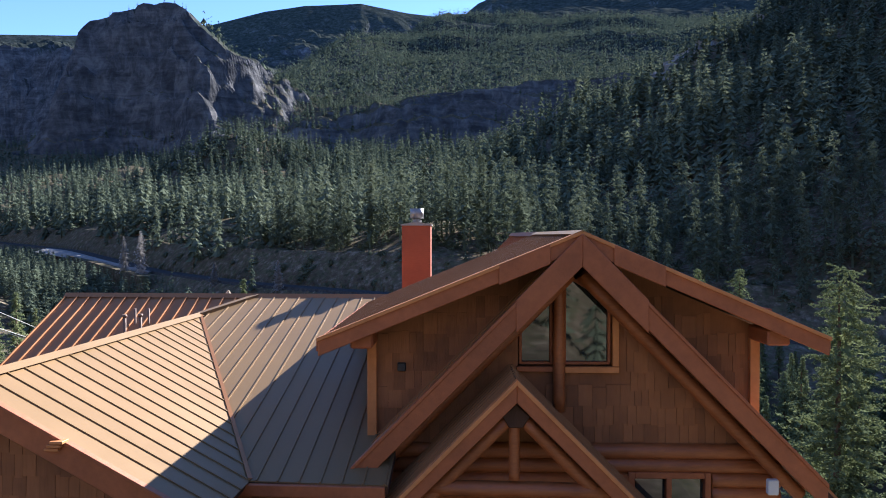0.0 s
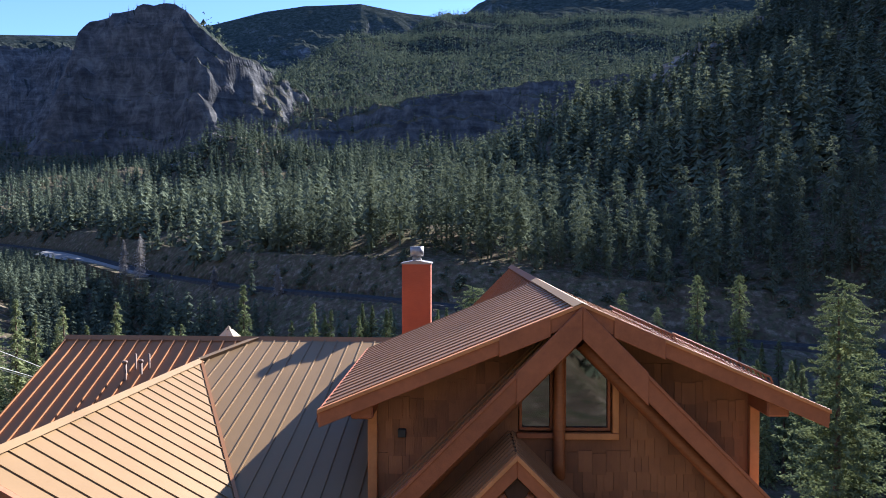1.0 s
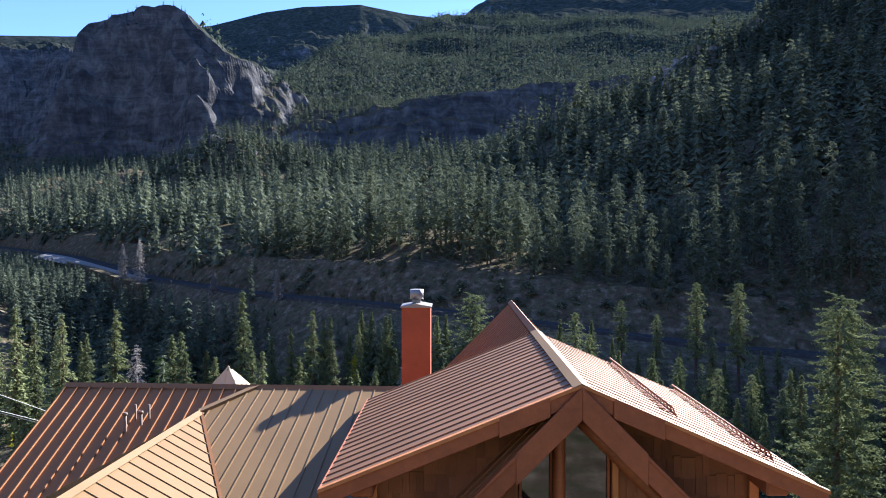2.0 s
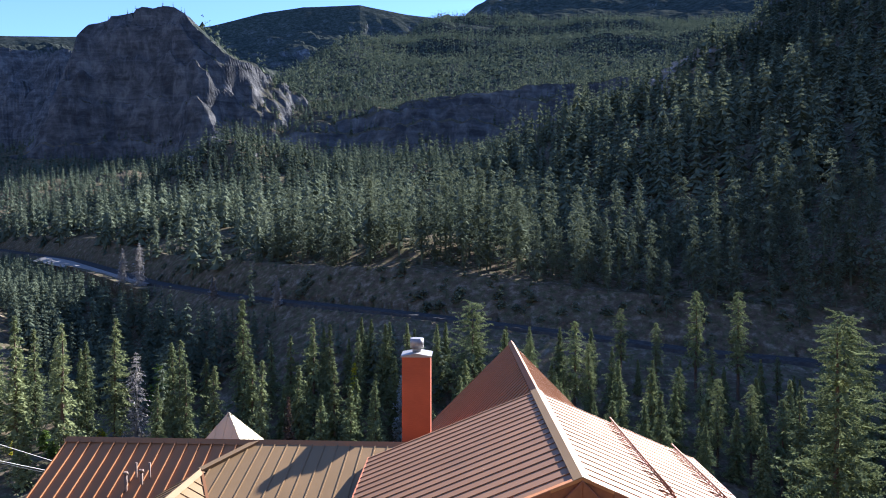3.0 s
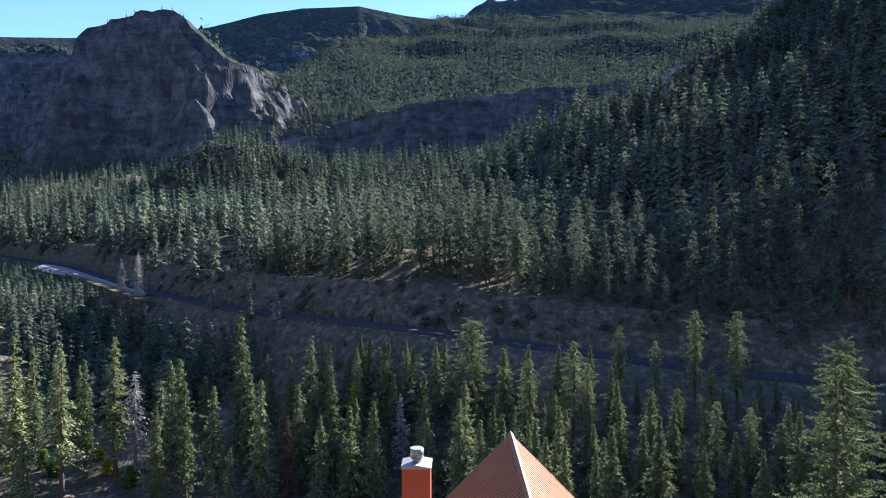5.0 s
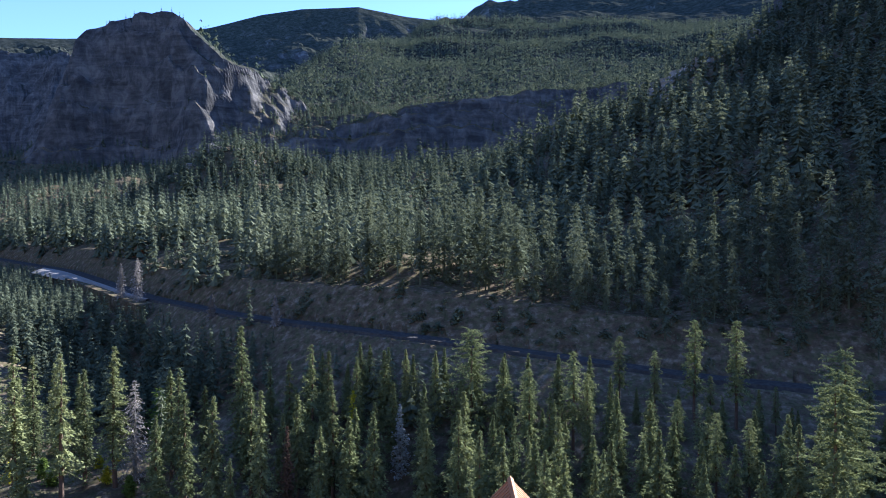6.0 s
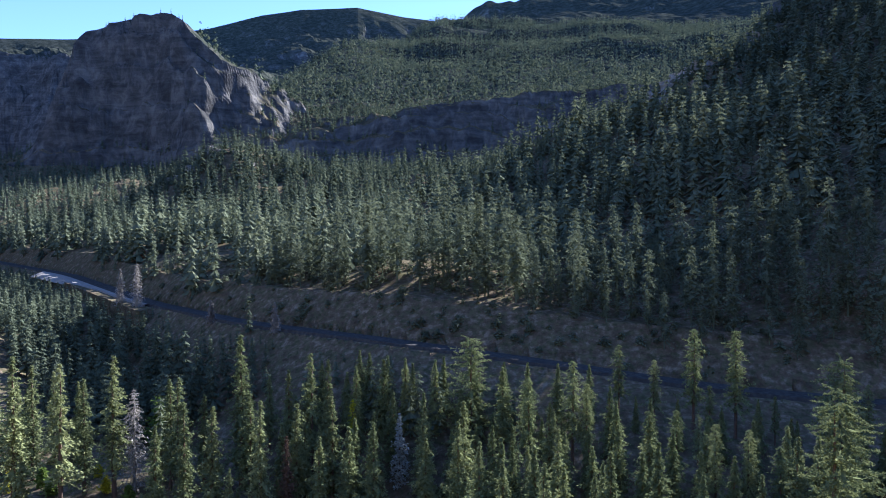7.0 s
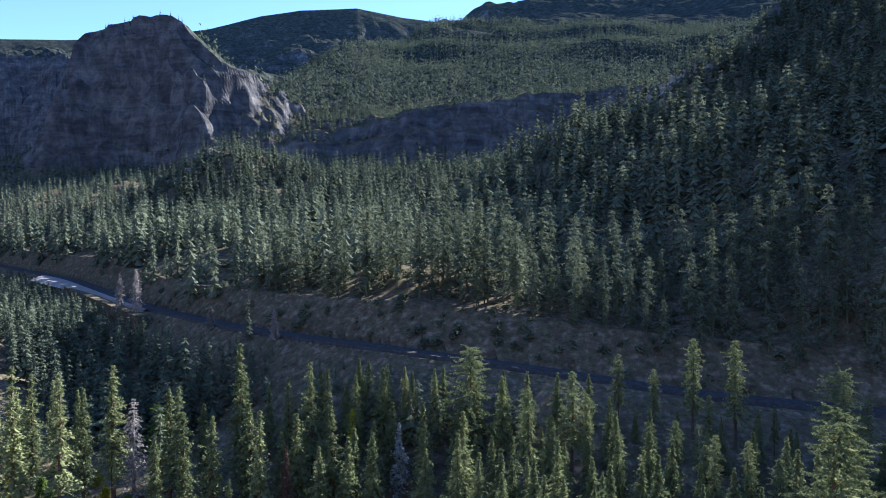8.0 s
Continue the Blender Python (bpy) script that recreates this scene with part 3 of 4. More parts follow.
def scatter(seed, n, near, far, spread, clear, steep, gap=1.0, holes=-9.0):
    """Random places on the ground between two distances, thinned where it is steep or open."""
    r = np.random.RandomState(seed)
    d = np.sqrt(near ** 2 + (far ** 2 - near ** 2) * r.rand(n))
    a = np.radians(-36.5 + 73 * r.rand(n))
    x, y = d * np.sin(a), d * np.cos(a)
    z = height(x, y)
    e = 3.0
    slope = np.hypot(height(x + e, y) - z, height(x, y + e) - z) / e
    yr, _ = road_line(x)
    q = y - yr
    open_land = fbm(x, y, spread, 3, 91)
    bank = (q < 18.5 + 8 * open_land) & (x > -80) & (x < 42)
    keep = (q > 10) & ~bank & ((slope < steep + 0.35 * r.rand(n)) | ((x > 42) & (y < 420))) & (open_land > clear) & ((fbm(x, y, 17, 2, 97) > holes) | (x > 40))
    keep &= ~((np.abs(y - 440 - 1.136 * (x - 130)) < 13) & (x > 118) & (x < 255))
    cell = np.floor(x / gap).astype(int) * 100003 + np.floor(y / gap).astype(int)
    one = np.zeros(n, bool)
    one[np.unique(cell, return_index=True)[1]] = True
    keep &= one
    keep &= (q > 62) | (r.rand(n) < 0.85) | (x > 45)
    return np.stack([x, y, z], -1)[keep], r


def rows_of(points, r, low, high):
    n = len(points)
    tall = low + (high - low) * r.rand(n) ** 1.2
    return [(*p, h, k, s) for p, h, k, s in zip(points, tall, r.randint(0, 20, n), r.rand(n) * 6.28)]


p, r = scatter(1, 24000, 120, 350, 45, -0.45, 1.4, 6.6, -0.17)
p2, r2 = scatter(6, 9000, 150, 270, 45, -9.0, 1.4, 5.4)
q2 = p2[:, 1] - road_line(p2[:, 0])[0]
p = np.concatenate([p, p2[(q2 < 55) & (np.abs(p2[:, 0] + 10) < 55) & (r2.rand(len(p2)) < 0.55)]])
close = np.hypot(p[:, 0], p[:, 1]) < 245
forest("hillside_wood", rows_of(p[close], r, 8, 28), NEAR_WOOD, NEEDLE_HAZED, "green pine wood on the hillside above the road")
forest("middle_wood", rows_of(p[~close], r, 9, 27), MID_WOOD, NEEDLE_HAZED, "dense green pine wood higher on the hillside")
r = np.random.RandomState(9)
wx, wy = r.uniform(-300, 100, 18000), r.uniform(120, 430, 18000)
wq = wy - road_line(wx)[0]
ok = (wq > -75) & (wq < -7) & (np.abs(wx) < 0.72 * wy) & (wy > 141 + 8 * r.rand(18000)) & ((wq < -22) | (r.rand(18000) < 0.55))
ok[np.setdiff1d(np.arange(18000), np.unique(np.floor(wx / 4.2).astype(int) * 9973 + np.floor(wy / 4.2).astype(int), return_index=True)[1])] = False
ok &= ((wx < 0) | (wq < -28) | (wx > 48)) & ((wx > -106) | (wx < -215) | (wq < -21))
ok &= ((wx + 84) / 30) ** 2 + ((wy - 160) / 17) ** 2 > 1
ok &= ((wx + 42) / 9) ** 2 + ((wy - 152) / 15) ** 2 > 1
ok &= (wx < -62) | (wx > 5) | (wy > 190) | (r.rand(18000) < 0.55)
wz = road_line(wx)[1]
p, wz = np.stack([wx, wy, height(wx, wy)], -1)[ok], wz[ok]
free = r.rand(len(p)) < 0.16
low_rows = [(x, y, z, h if u and -95 < x < -30 else min(h, top + (1.5 if x < -95 else -0.5) - z), k, a) for (x, y, z, h, k, a), top, u in zip(rows_of(p, r, 8, 20), wz, free)]
forest("streamside_wood", [row for row in low_rows if row[3] > 2.5], LOW_WOOD, NEEDLE_HAZED, "green pine wood between the stream and the road")
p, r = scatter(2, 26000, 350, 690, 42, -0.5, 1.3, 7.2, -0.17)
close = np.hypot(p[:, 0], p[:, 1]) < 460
forest("upper_wood", rows_of(p[close], r, 7, 29), MID_WOOD, NEEDLE_HAZED, "dense dark green pine wood climbing to the cliffs")
forest("upper_wood", rows_of(p[~close], r, 7, 30), UPPER_WOOD, NEEDLE_HAZED, "dense dark green pine wood below the cliffs")
p, r = scatter(3, 12000, 640, 1050, 80, -0.4, 0.9, 6.5)
p = p[~((p[:, 2] > 165) & (p[:, 0] < -300) & (r.rand(len(p)) > 0.2))]
forest("cliff_wood", [(x, y, z, min(h, 8.0) if z > 215 else h, k, a) for x, y, z, h, k, a in rows_of(p, r, 9, 20)], FAR_WOOD, NEEDLE_HAZED, "scattered pines among and above the grey cliffs")
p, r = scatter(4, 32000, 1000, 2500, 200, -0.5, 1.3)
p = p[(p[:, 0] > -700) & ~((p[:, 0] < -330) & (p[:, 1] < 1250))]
forest("mountain_wood", rows_of(p, r, 17, 34), TINY_WOOD, NEEDLE_HAZED, "far pine forest covering the mountain slopes")

# low shrubs on the cut bank and under the pines
SHRUBS = [conifer(280 + k, 1.0, 0.75, 4, 7, 5, 0.22, power=0.35, bare=0.1, droop=0.1, body=0.9) for k in range(5)]
r = np.random.RandomState(17)
sx = r.uniform(-130, 90, 420)
sq = np.where(r.rand(420) < 0.3, r.uniform(5, 18, 420), r.uniform(16, 62, 420))
sy = road_line(sx)[0] + sq
p = np.stack([sx, sy, height(sx, sy)], -1)
forest("shrubs", rows_of(p, r, 0.8, 2.8), SHRUBS, NEEDLE_HAZED, "low dark shrubs on the dry bank beside the road")

# small cabin among the trees above the road
cx, cy = -147.0, 340.0
cz = ground_at(cx, cy)
cabin = tagged(new("cabin"), "small cabin with an orange-brown roof among pines", "cabin")
from_arrays("wall", [(cx + a * 2.6, cy + b * 2.4, cz + h) for h in (-1, 3) for a, b in ((-1, -1), (1, -1), (1, 1), (-1, 1))],
            [(0, 1, 5, 4), (1, 2, 6, 5), (2, 3, 7, 6), (3, 0, 4, 7)], SHINGLE, cabin)
from_arrays("roof", [(cx + a * 3.0, cy + b, cz + h) for b, h in ((-3.0, 2.7), (0, 4.4), (3.0, 2.7), (3.0, 2.5), (0, 4.2), (-3.0, 2.5)) for a in (-1, 1)],
            [(0, 1, 3, 2), (2, 3, 5, 4), (4, 5, 7, 6), (6, 7, 9, 8), (8, 9, 11, 10), (10, 11, 1, 0)], ROOF_BROWN, cabin)

# wood behind the viewpoint, seen only in the window panes
r = np.random.RandomState(31)
bx, by = r.uniform(-90, 90, 150), r.uniform(-170, -45, 150)
p = np.stack([bx, by, height(bx, by)], -1)
forest("rear_wood", rows_of(p, r, 9, 20), MID_WOOD, NEEDLE_HAZED, "pine wood on the slope opposite the lodge")

# rock: outcrops on the knoll and pale scree along the spur's crest
STONE, t, b = material("pale_limestone")
t.links.new(ramp(t, speckle(t, where(t), 0.5, 8, 0.7), [(0.3, (0.16, 0.155, 0.15)), (0.55, (0.3, 0.285, 0.265)), (0.75, (0.42, 0.40, 0.37))]), b.inputs["Base Color"])
b.inputs["Roughness"].default_value = 0.95
relief(t, speckle(t, where(t), 0.8, 8, 0.7), 0.8, 0.6, b)


def rocks(name, places, sizes, label, category, kind, seed):
    """Rough rocks, each a jittered block with cut corners."""
    r = np.random.RandomState(seed)
    cube = np.array([(a, b, c) for c in (-1, 1) for b in (-1, 1) for a in (-1, 1)], float) * 0.5
    sides = np.array([(0, 2, 3, 1), (4, 5, 7, 6), (0, 1, 5, 4), (2, 6, 7, 3), (0, 4, 6, 2), (1, 3, 7, 5)])
    vs, fs = [], []
    for k, (x, y) in enumerate(places):
        size = sizes[0] + (sizes[1] - sizes[0]) * r.rand() ** 2
        v = (cube + 0.2 * r.randn(8, 3)) * size * (1, 0.8, 0.75)
        a = r.rand() * 6.28
        v = v @ np.array([[math.cos(a), math.sin(a), 0], [-math.sin(a), math.cos(a), 0], [0, 0, 1]])
        vs.append(v + (x, y, ground_at(x, y) + 0.15 * size))
        fs.append(sides + 8 * k)
    return tagged(from_arrays(name, np.concatenate(vs), np.concatenate(fs), STONE), label, category, kind=kind)


r = np.random.RandomState(41)
f = r.rand(260)
rocks("crest_scree", list(zip(130 + 110 * f + 9 * r.randn(260), 440 + 125 * f + 14 * r.randn(260))), (1.5, 6.5), "pale limestone scree along the wooded ridge", "scree", "stuff", 5)
for k, (x, y) in enumerate(((-262, 640), (-255, 646), (-248, 632), (-210, 655), (-190, 648), (-178, 640), (-205, 640), (-285, 650), (-150, 655), (-230, 618))):
    rocks("rock_outcrop", [(x + 4 * r.randn(), y + 4 * r.randn()) for _ in range(4)], (4.0, 9.0), "pale grey limestone outcrop among hillside pines", "rock", "", 50 + k)

# ---- the lodge ----
def part(name, bm, mat, parent, label=""):
    me = bpy.data.meshes.new(name)
    bmesh.ops.recalc_face_normals(bm, faces=bm.faces)
    bm.to_mesh(me)
    bm.free()
    me.materials.append(mat)
    ob = new(name, me)
    ob.parent = parent
    return tagged(ob, label)


def prism(outline, away):
    """A solid: a flat outline of points, and the same outline moved by away."""
    bm = bmesh.new()
    a = [bm.verts.new(p) for p in outline]
    b = [bm.verts.new(Vector(p) + away) for p in outline]
    n = len(a)
    bm.faces.new(a)
    bm.faces.new(b[::-1])
    for k in range(n):
        bm.faces.new((a[k], b[k], b[(k + 1) % n], a[(k + 1) % n]))
    return bm


def soften(bm, width):
    bmesh.ops.bevel(bm, geom=list(bm.edges), offset=width, segments=1, affect="EDGES")
    return bm


def frame_of(origin, yaw):
    """A function from lodge measures (right, ahead, up) to the world."""
    m = Matrix.Translation(origin) @ Matrix.Rotation(radians(yaw), 4, "Z")
    return lambda u, v, w: m @ Vector((u, v, w))


def box(at, u0, u1, v0, v1, w0, w1, bevel=0.0):
    bm = prism([at(u0, v0, w0), at(u1, v0, w0), at(u1, v0, w1), at(u0, v0, w1)], at(0, v1 - v0, 0) - at(0, 0, 0))
    return soften(bm, bevel) if bevel else bm


def rod(a, b, r0, r1=None, sides=12, wobble=0.0, seed=0):
    """A round bar from a to b, uneven like a peeled log where wobble is given."""
    r1 = r0 if r1 is None else r1
    a, b = Vector(a), Vector(b)
    axis = (b - a).normalized()
    side1 = axis.orthogonal().normalized()
    side2 = axis.cross(side1)
    r = random.Random(seed)
    n = 9 if wobble else 2
    bm = bmesh.new()
    loops = []
    for k in range(n):
        f = k / (n - 1)
        rad = (r0 + (r1 - r0) * f) * (1 + wobble * (r.random() - 0.5))
        c = a.lerp(b, f)
        loops.append([bm.verts.new(c + rad * (math.cos(q) * side1 + math.sin(q) * side2)) for q in (2 * math.pi * j / sides for j in range(sides))])
    for p, q in zip(loops, loops[1:]):
        for j in range(sides):
            bm.faces.new((p[j], p[(j + 1) % sides], q[(j + 1) % sides], q[j])).smooth = True
    bm.faces.new(loops[0][::-1])
    bm.faces.new(loops[-1])
    return bm


def cut(poly, a0, a1):
    """The part of a flat outline with first coordinate between a0 and a1."""
    for limit, sign in ((a0, 1), (a1, -1)):
        out = []
        for p, q in zip(poly, poly[1:] + poly[:1]):
            dp, dq = sign * (p[0] - limit), sign * (q[0] - limit)
            if dp >= 0:
                out.append(p)
            if dp * dq < 0:
                f = dp / (dp - dq)
                out.append((p[0] + f * (q[0] - p[0]), p[1] + f * (q[1] - p[1])))
        poly = out
        if len(poly) < 3:
            return []
    return poly


def seamed_roof(name, origin, along, down, poly, pitch, mat, parent, label, thick=0.14, rib=0.022, start=0.0):
    """A roof slab with standing-seam metal panels, each a part with its raised seam. poly: (along, down) metres from origin."""
    along, down = Vector(along).normalized(), Vector(down).normalized()
    up = along.cross(down)
    if up.z < 0:
        up = -up

    def p3(a, d, h=0.0):
        return Vector(origin) + along * a + down * d + up * h
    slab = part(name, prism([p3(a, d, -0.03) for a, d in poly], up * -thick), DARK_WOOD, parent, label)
    lo, hi = min(a for a, _ in poly), max(a for a, _ in poly)
    k = lo + start
    while k < hi:
        piece = cut(poly, max(k, lo) + 0.002, min(k + pitch, hi) - 0.002)
        if len(piece) >= 3:
            bm = prism([p3(a, d, 0.0) for a, d in piece], up * -0.026)
            strip = cut(poly, max(k, lo) + 0.004, max(k, lo) + 0.032)
            if len(strip) >= 3:
                rb = [bm.verts.new(p3(a, d, h)) for h in (0.001, rib) for a, d in strip]
                n = len(strip)
                bm.faces.new(rb[n:])
                for j in range(n):
                    bm.faces.new((rb[j], rb[(j + 1) % n], rb[n + (j + 1) % n], rb[n + j]))
            part("roof_panel", bm, mat, slab)
        k += pitch
    return slab


def board(a, b, high, deep, drop, ahead, bevel=0.012):
    """A sloping board between two top points, its face upright, 'high' tall and 'deep' thick."""
    a, b = Vector(a), Vector(b)
    dn = Vector((0, 0, -high))
    bm = prism([a + Vector((0, 0, -drop)), b + Vector((0, 0, -drop)), b + dn + Vector((0, 0, -drop)), a + dn + Vector((0, 0, -drop))], ahead * deep)
    return soften(bm, bevel)


lodge = tagged(new("log_lodge"), "rustic brown timber lodge with steep gables and seamed metal roofs", "house")
M = frame_of((2.43, 12.2, 0.04), -1.2)     # main block: right, ahead, up from its front peak
AHEAD = (M(0, 1, 0) - M(0, 0, 0))
RIGHT = (M(1, 0, 0) - M(0, 0, 0))
UP = Vector((0, 0, 1))
BACK, END = 7.0, 15.9
K2 = 1.01                        # slopes of the wide dormers and of the steep roof
SLOPE = {-1: 0.408, 1: 0.43}
REACH = {-1: 4.64, 1: 4.3}
SIDE = {-1: 3.80, 1: 3.42}

for s, name in ((-1, "left"), (1, "right")):
    K1, HALF, SW = SLOPE[s], REACH[s], SIDE[s]
    down = RIGHT * s + UP * -K1
    seamed_roof("dormer_roof", M(0, 0, 0), AHEAD, down, [(0, 0.0), (BACK, 0.0), (BACK, HALF * math.hypot(1, K1)), (0, HALF * math.hypot(1, K1))],
                0.38, ROOF_BROWN, lodge, "shallow roof of ribbed brown metal panels", rib=0.02)
    steep = RIGHT * s + UP * -K2
    L = math.hypot(1, K2)
    seamed_roof("gable_roof", M(0, 0, -0.12), AHEAD, steep, [(0.02, 0.0), (1.05, 0), (1.05, 4.55 * L), (0.02, 4.55 * L)], 0.31, ROOF_RED, lodge, "steep front roof edge of brown metal")
    seamed_roof("gable_roof", M(0, 0, -0.12), AHEAD, steep, [(1.06, (SW + 0.06) * L), (BACK, (SW + 0.06) * L), (BACK, 4.55 * L), (1.06, 4.55 * L)], 0.31, ROOF_RED, lodge, "steep lower roof of brown metal")
    seamed_roof("rear_roof", M(0, 0, -0.02), AHEAD, steep, [(BACK + 0.01, 0), (END, 0), (END, 6.2 * L), (BACK + 0.01, 6.2 * L)], 0.31, ROOF_RED, lodge, "steep rear roof of brown metal")
    # rake boards
    part("rake_board", board(M(0, -0.06, 0.02), M(s * HALF, -0.06, 0.02 - K1 * HALF), 0.30, 0.07, 0, AHEAD), FASCIA, lodge)
    part("rake_trim", board(M(0, -0.10, 0.05), M(s * (HALF + 0.02), -0.10, 0.05 - K1 * HALF), 0.07, 0.12, 0, AHEAD, 0.006), TRIM, lodge)
    EAVE = 4.5 if s < 0 else 4.28
    part("rake_board", board(M(0, -0.10, -0.10), M(s * EAVE, -0.10, -0.10 - K2 * EAVE), 0.42, 0.09, 0, AHEAD), FASCIA, lodge)
    part("rake_trim", board(M(0, -0.13, -0.03), M(s * EAVE, -0.13, -0.03 - K2 * EAVE), 0.08, 0.14, 0, AHEAD, 0.006), FASCIA, lodge)
    # doubled upper lengths of the rakes
    part("rake_board", board(M(0, -0.14, 0.0), M(s * 1.15, -0.14, -K2 * 1.15), 0.58, 0.05, 0, AHEAD), FASCIA, lodge)
    part("rake_board", board(M(s * 0.55, -0.105, 0.045 - K1 * 0.55), M(s * 1.45, -0.105, 0.045 - K1 * 1.45), 0.36, 0.05, 0, AHEAD), FASCIA, lodge)
    part("rake_log", rod(M(s * 0.1, 0.55, -0.75), M(s * 4.1, 0.55, -0.75 - K2 * 4.0), 0.13, wobble=0.08, seed=5 + s), LOG, lodge)
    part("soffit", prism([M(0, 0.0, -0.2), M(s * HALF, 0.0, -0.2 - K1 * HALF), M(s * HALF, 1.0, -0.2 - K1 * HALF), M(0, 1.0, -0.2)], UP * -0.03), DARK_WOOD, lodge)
    e = M(s * HALF, 0, -K1 * HALF)
    part("eave_board", prism([e, e + AHEAD * BACK, e + AHEAD * BACK + UP * -0.2, e + UP * -0.2], RIGHT * s * 0.04), FASCIA, lodge)
    # side wall of the dormer and its corner board
    uw = s * SW
    part("side_wall", box(M, min(uw, uw - s * 0.2), max(uw, uw - s * 0.2), 1.22, BACK, -9.4, -K1 * SW - 0.25), SHINGLE, lodge)
    part("corner_board", box(M, uw - 0.09, uw + 0.09, 0.90, 1.12, -K2 * SW - 0.1, -K1 * SW - 0.32, 0.01), TRIM, lodge)
    part("purlin_end", box(M, s * (SW + 0.1) - 0.2, s * (SW + 0.1) + 0.2, 0.15, 1.0, -K1 * SW - 0.52, -K1 * SW - 0.24, 0.03), FASCIA, lodge)
    part("eave_fascia", prism([M(s * 4.55, 0.1, -0.13 - K2 * 4.55), M(s * 4.55, BACK, -0.13 - K2 * 4.55), M(s * 4.55, BACK, -0.36 - K2 * 4.55), M(s * 4.55, 0.1, -0.36 - K2 * 4.55)], RIGHT * s * 0.04), FASCIA, lodge)

part("ridge_cap", prism([M(-0.16, -0.1, -0.01), M(0, -0.1, 0.06), M(0.16, -0.1, -0.01), M(0, -0.1, 0.03)], AHEAD * (BACK + 0.1)), ROOF_TAN, lodge, "tan metal ridge cap")
part("ridge_cap", prism([M(-0.13, BACK, -0.06), M(0, BACK, 0.07), M(0.13, BACK, -0.06), M(0, BACK, 0.03)], AHEAD * (END - BACK)), ROOF_RED, lodge)
part("rear_gable", prism([M(0, END - 0.6, -0.2), M(6, END - 0.6, -6.1), M(6, END - 0.6, -9.4), M(-6, END - 0.6, -9.4), M(-6, END - 0.6, -6.1)], AHEAD * 0.2), SHINGLE, lodge)
# closing wall between dormer and rear roof
part("dormer_back_wall", prism([M(0, BACK - 0.05, -0.2), M(3.35, BACK - 0.05, -1.75), M(3.35, BACK - 0.05, -4.2), M(-3.7, BACK - 0.05, -4.2), M(-3.7, BACK - 0.05, -1.8)], AHEAD * -0.12), SHINGLE, lodge)

# front wall with the window openings
WV = 1.0
WL, WR, WC = -1.02, 0.76, -0.26            # outer window edges and the post between, right of the peak
SILL = -2.52


def slant(u):
    return -0.52 - K2 * abs(u)


def wall_piece(pts):
    return part("front_wall", prism([M(u, WV, w) for u, w in pts], AHEAD * 0.18), SHINGLE, lodge)


def top(u):
    return -0.26 - SLOPE[1 if u > 0 else -1] * abs(u)


wall_piece([(-3.8, -9.4), (WL, -9.4), (WL, top(WL)), (-3.8, top(-3.8))])
wall_piece([(WR, -9.4), (3.42, -9.4), (3.42, top(3.42)), (WR, top(WR))])
wall_piece([(WL, -9.4), (WR, -9.4), (WR, SILL), (WL, SILL)])
wall_piece([(WL, slant(WL) + 0.1), (0, slant(0) + 0.1), (0, top(0)), (WL, top(WL))])
wall_piece([(0, slant(0) + 0.1), (WR, slant(WR) + 0.1), (WR, top(WR)), (0, top(0))])
part("room_behind", box(M, WL - 0.3, WR + 0.3, WV + 1.6, WV + 1.65, SILL - 0.3, -0.95), INSIDE, lodge)


def window(u0, u1, inner, outer, low):
    """A pane with a sloping head in a timber frame; inner and outer are the heights of its head."""
    w = new("window")
    w.parent = lodge
    pts = [(u0, low), (u1, low), (u1, outer), (u0, inner)]
    part("pane", prism([M(u, WV + 0.09, z) for u, z in pts], AHEAD * 0.012), GLASS, w, "dark reflecting glass")
    for (a, b) in zip(pts, pts[1:] + pts[:1]):
        d = Vector((b[0] - a[0], 0, b[1] - a[1])).normalized()
        n = Vector((-d.z, 0, d.x)) * 0.055
        q = [(a[0], a[1]), (b[0], b[1]), (b[0] + n.x, b[1] + n.z), (a[0] + n.x, a[1] + n.z)]
        part("window_frame", soften(prism([M(u, WV + 0.02, z) for u, z in q], AHEAD * 0.1), 0.006), FASCIA, w)
    return w


window(-1.0, -0.36, slant(-1.0), slant(-0.36), SILL + 0.02)
window(-0.16, 0.74, slant(-0.16) - 0.05, slant(0.74) - 0.0, SILL + 0.02)
part("window_sill", box(M, -1.06, -0.36, 0.9, 1.04, SILL - 0.10, SILL, 0.01), FASCIA, lodge)
part("window_sill", box(M, -0.16, 0.88, 0.9, 1.04, SILL - 0.12, SILL, 0.01), TRIM, lodge)
part("window_casing", box(M, 0.76, 0.88, 0.92, 1.04, SILL, slant(0.8) + 0.1, 0.01), TRIM, lodge)
part("log_post", rod(M(-0.26, 0.86, -3.35), M(-0.26, 0.86, -0.6), 0.115, wobble=0.1, seed=3), LOG, lodge, "upright peeled log between the windows")
part("wall_vent", box(M, -3.32, -3.16, 0.9, 1.0, -2.62, -2.46, 0.015), BLACK, lodge, "small dark square wall vent")

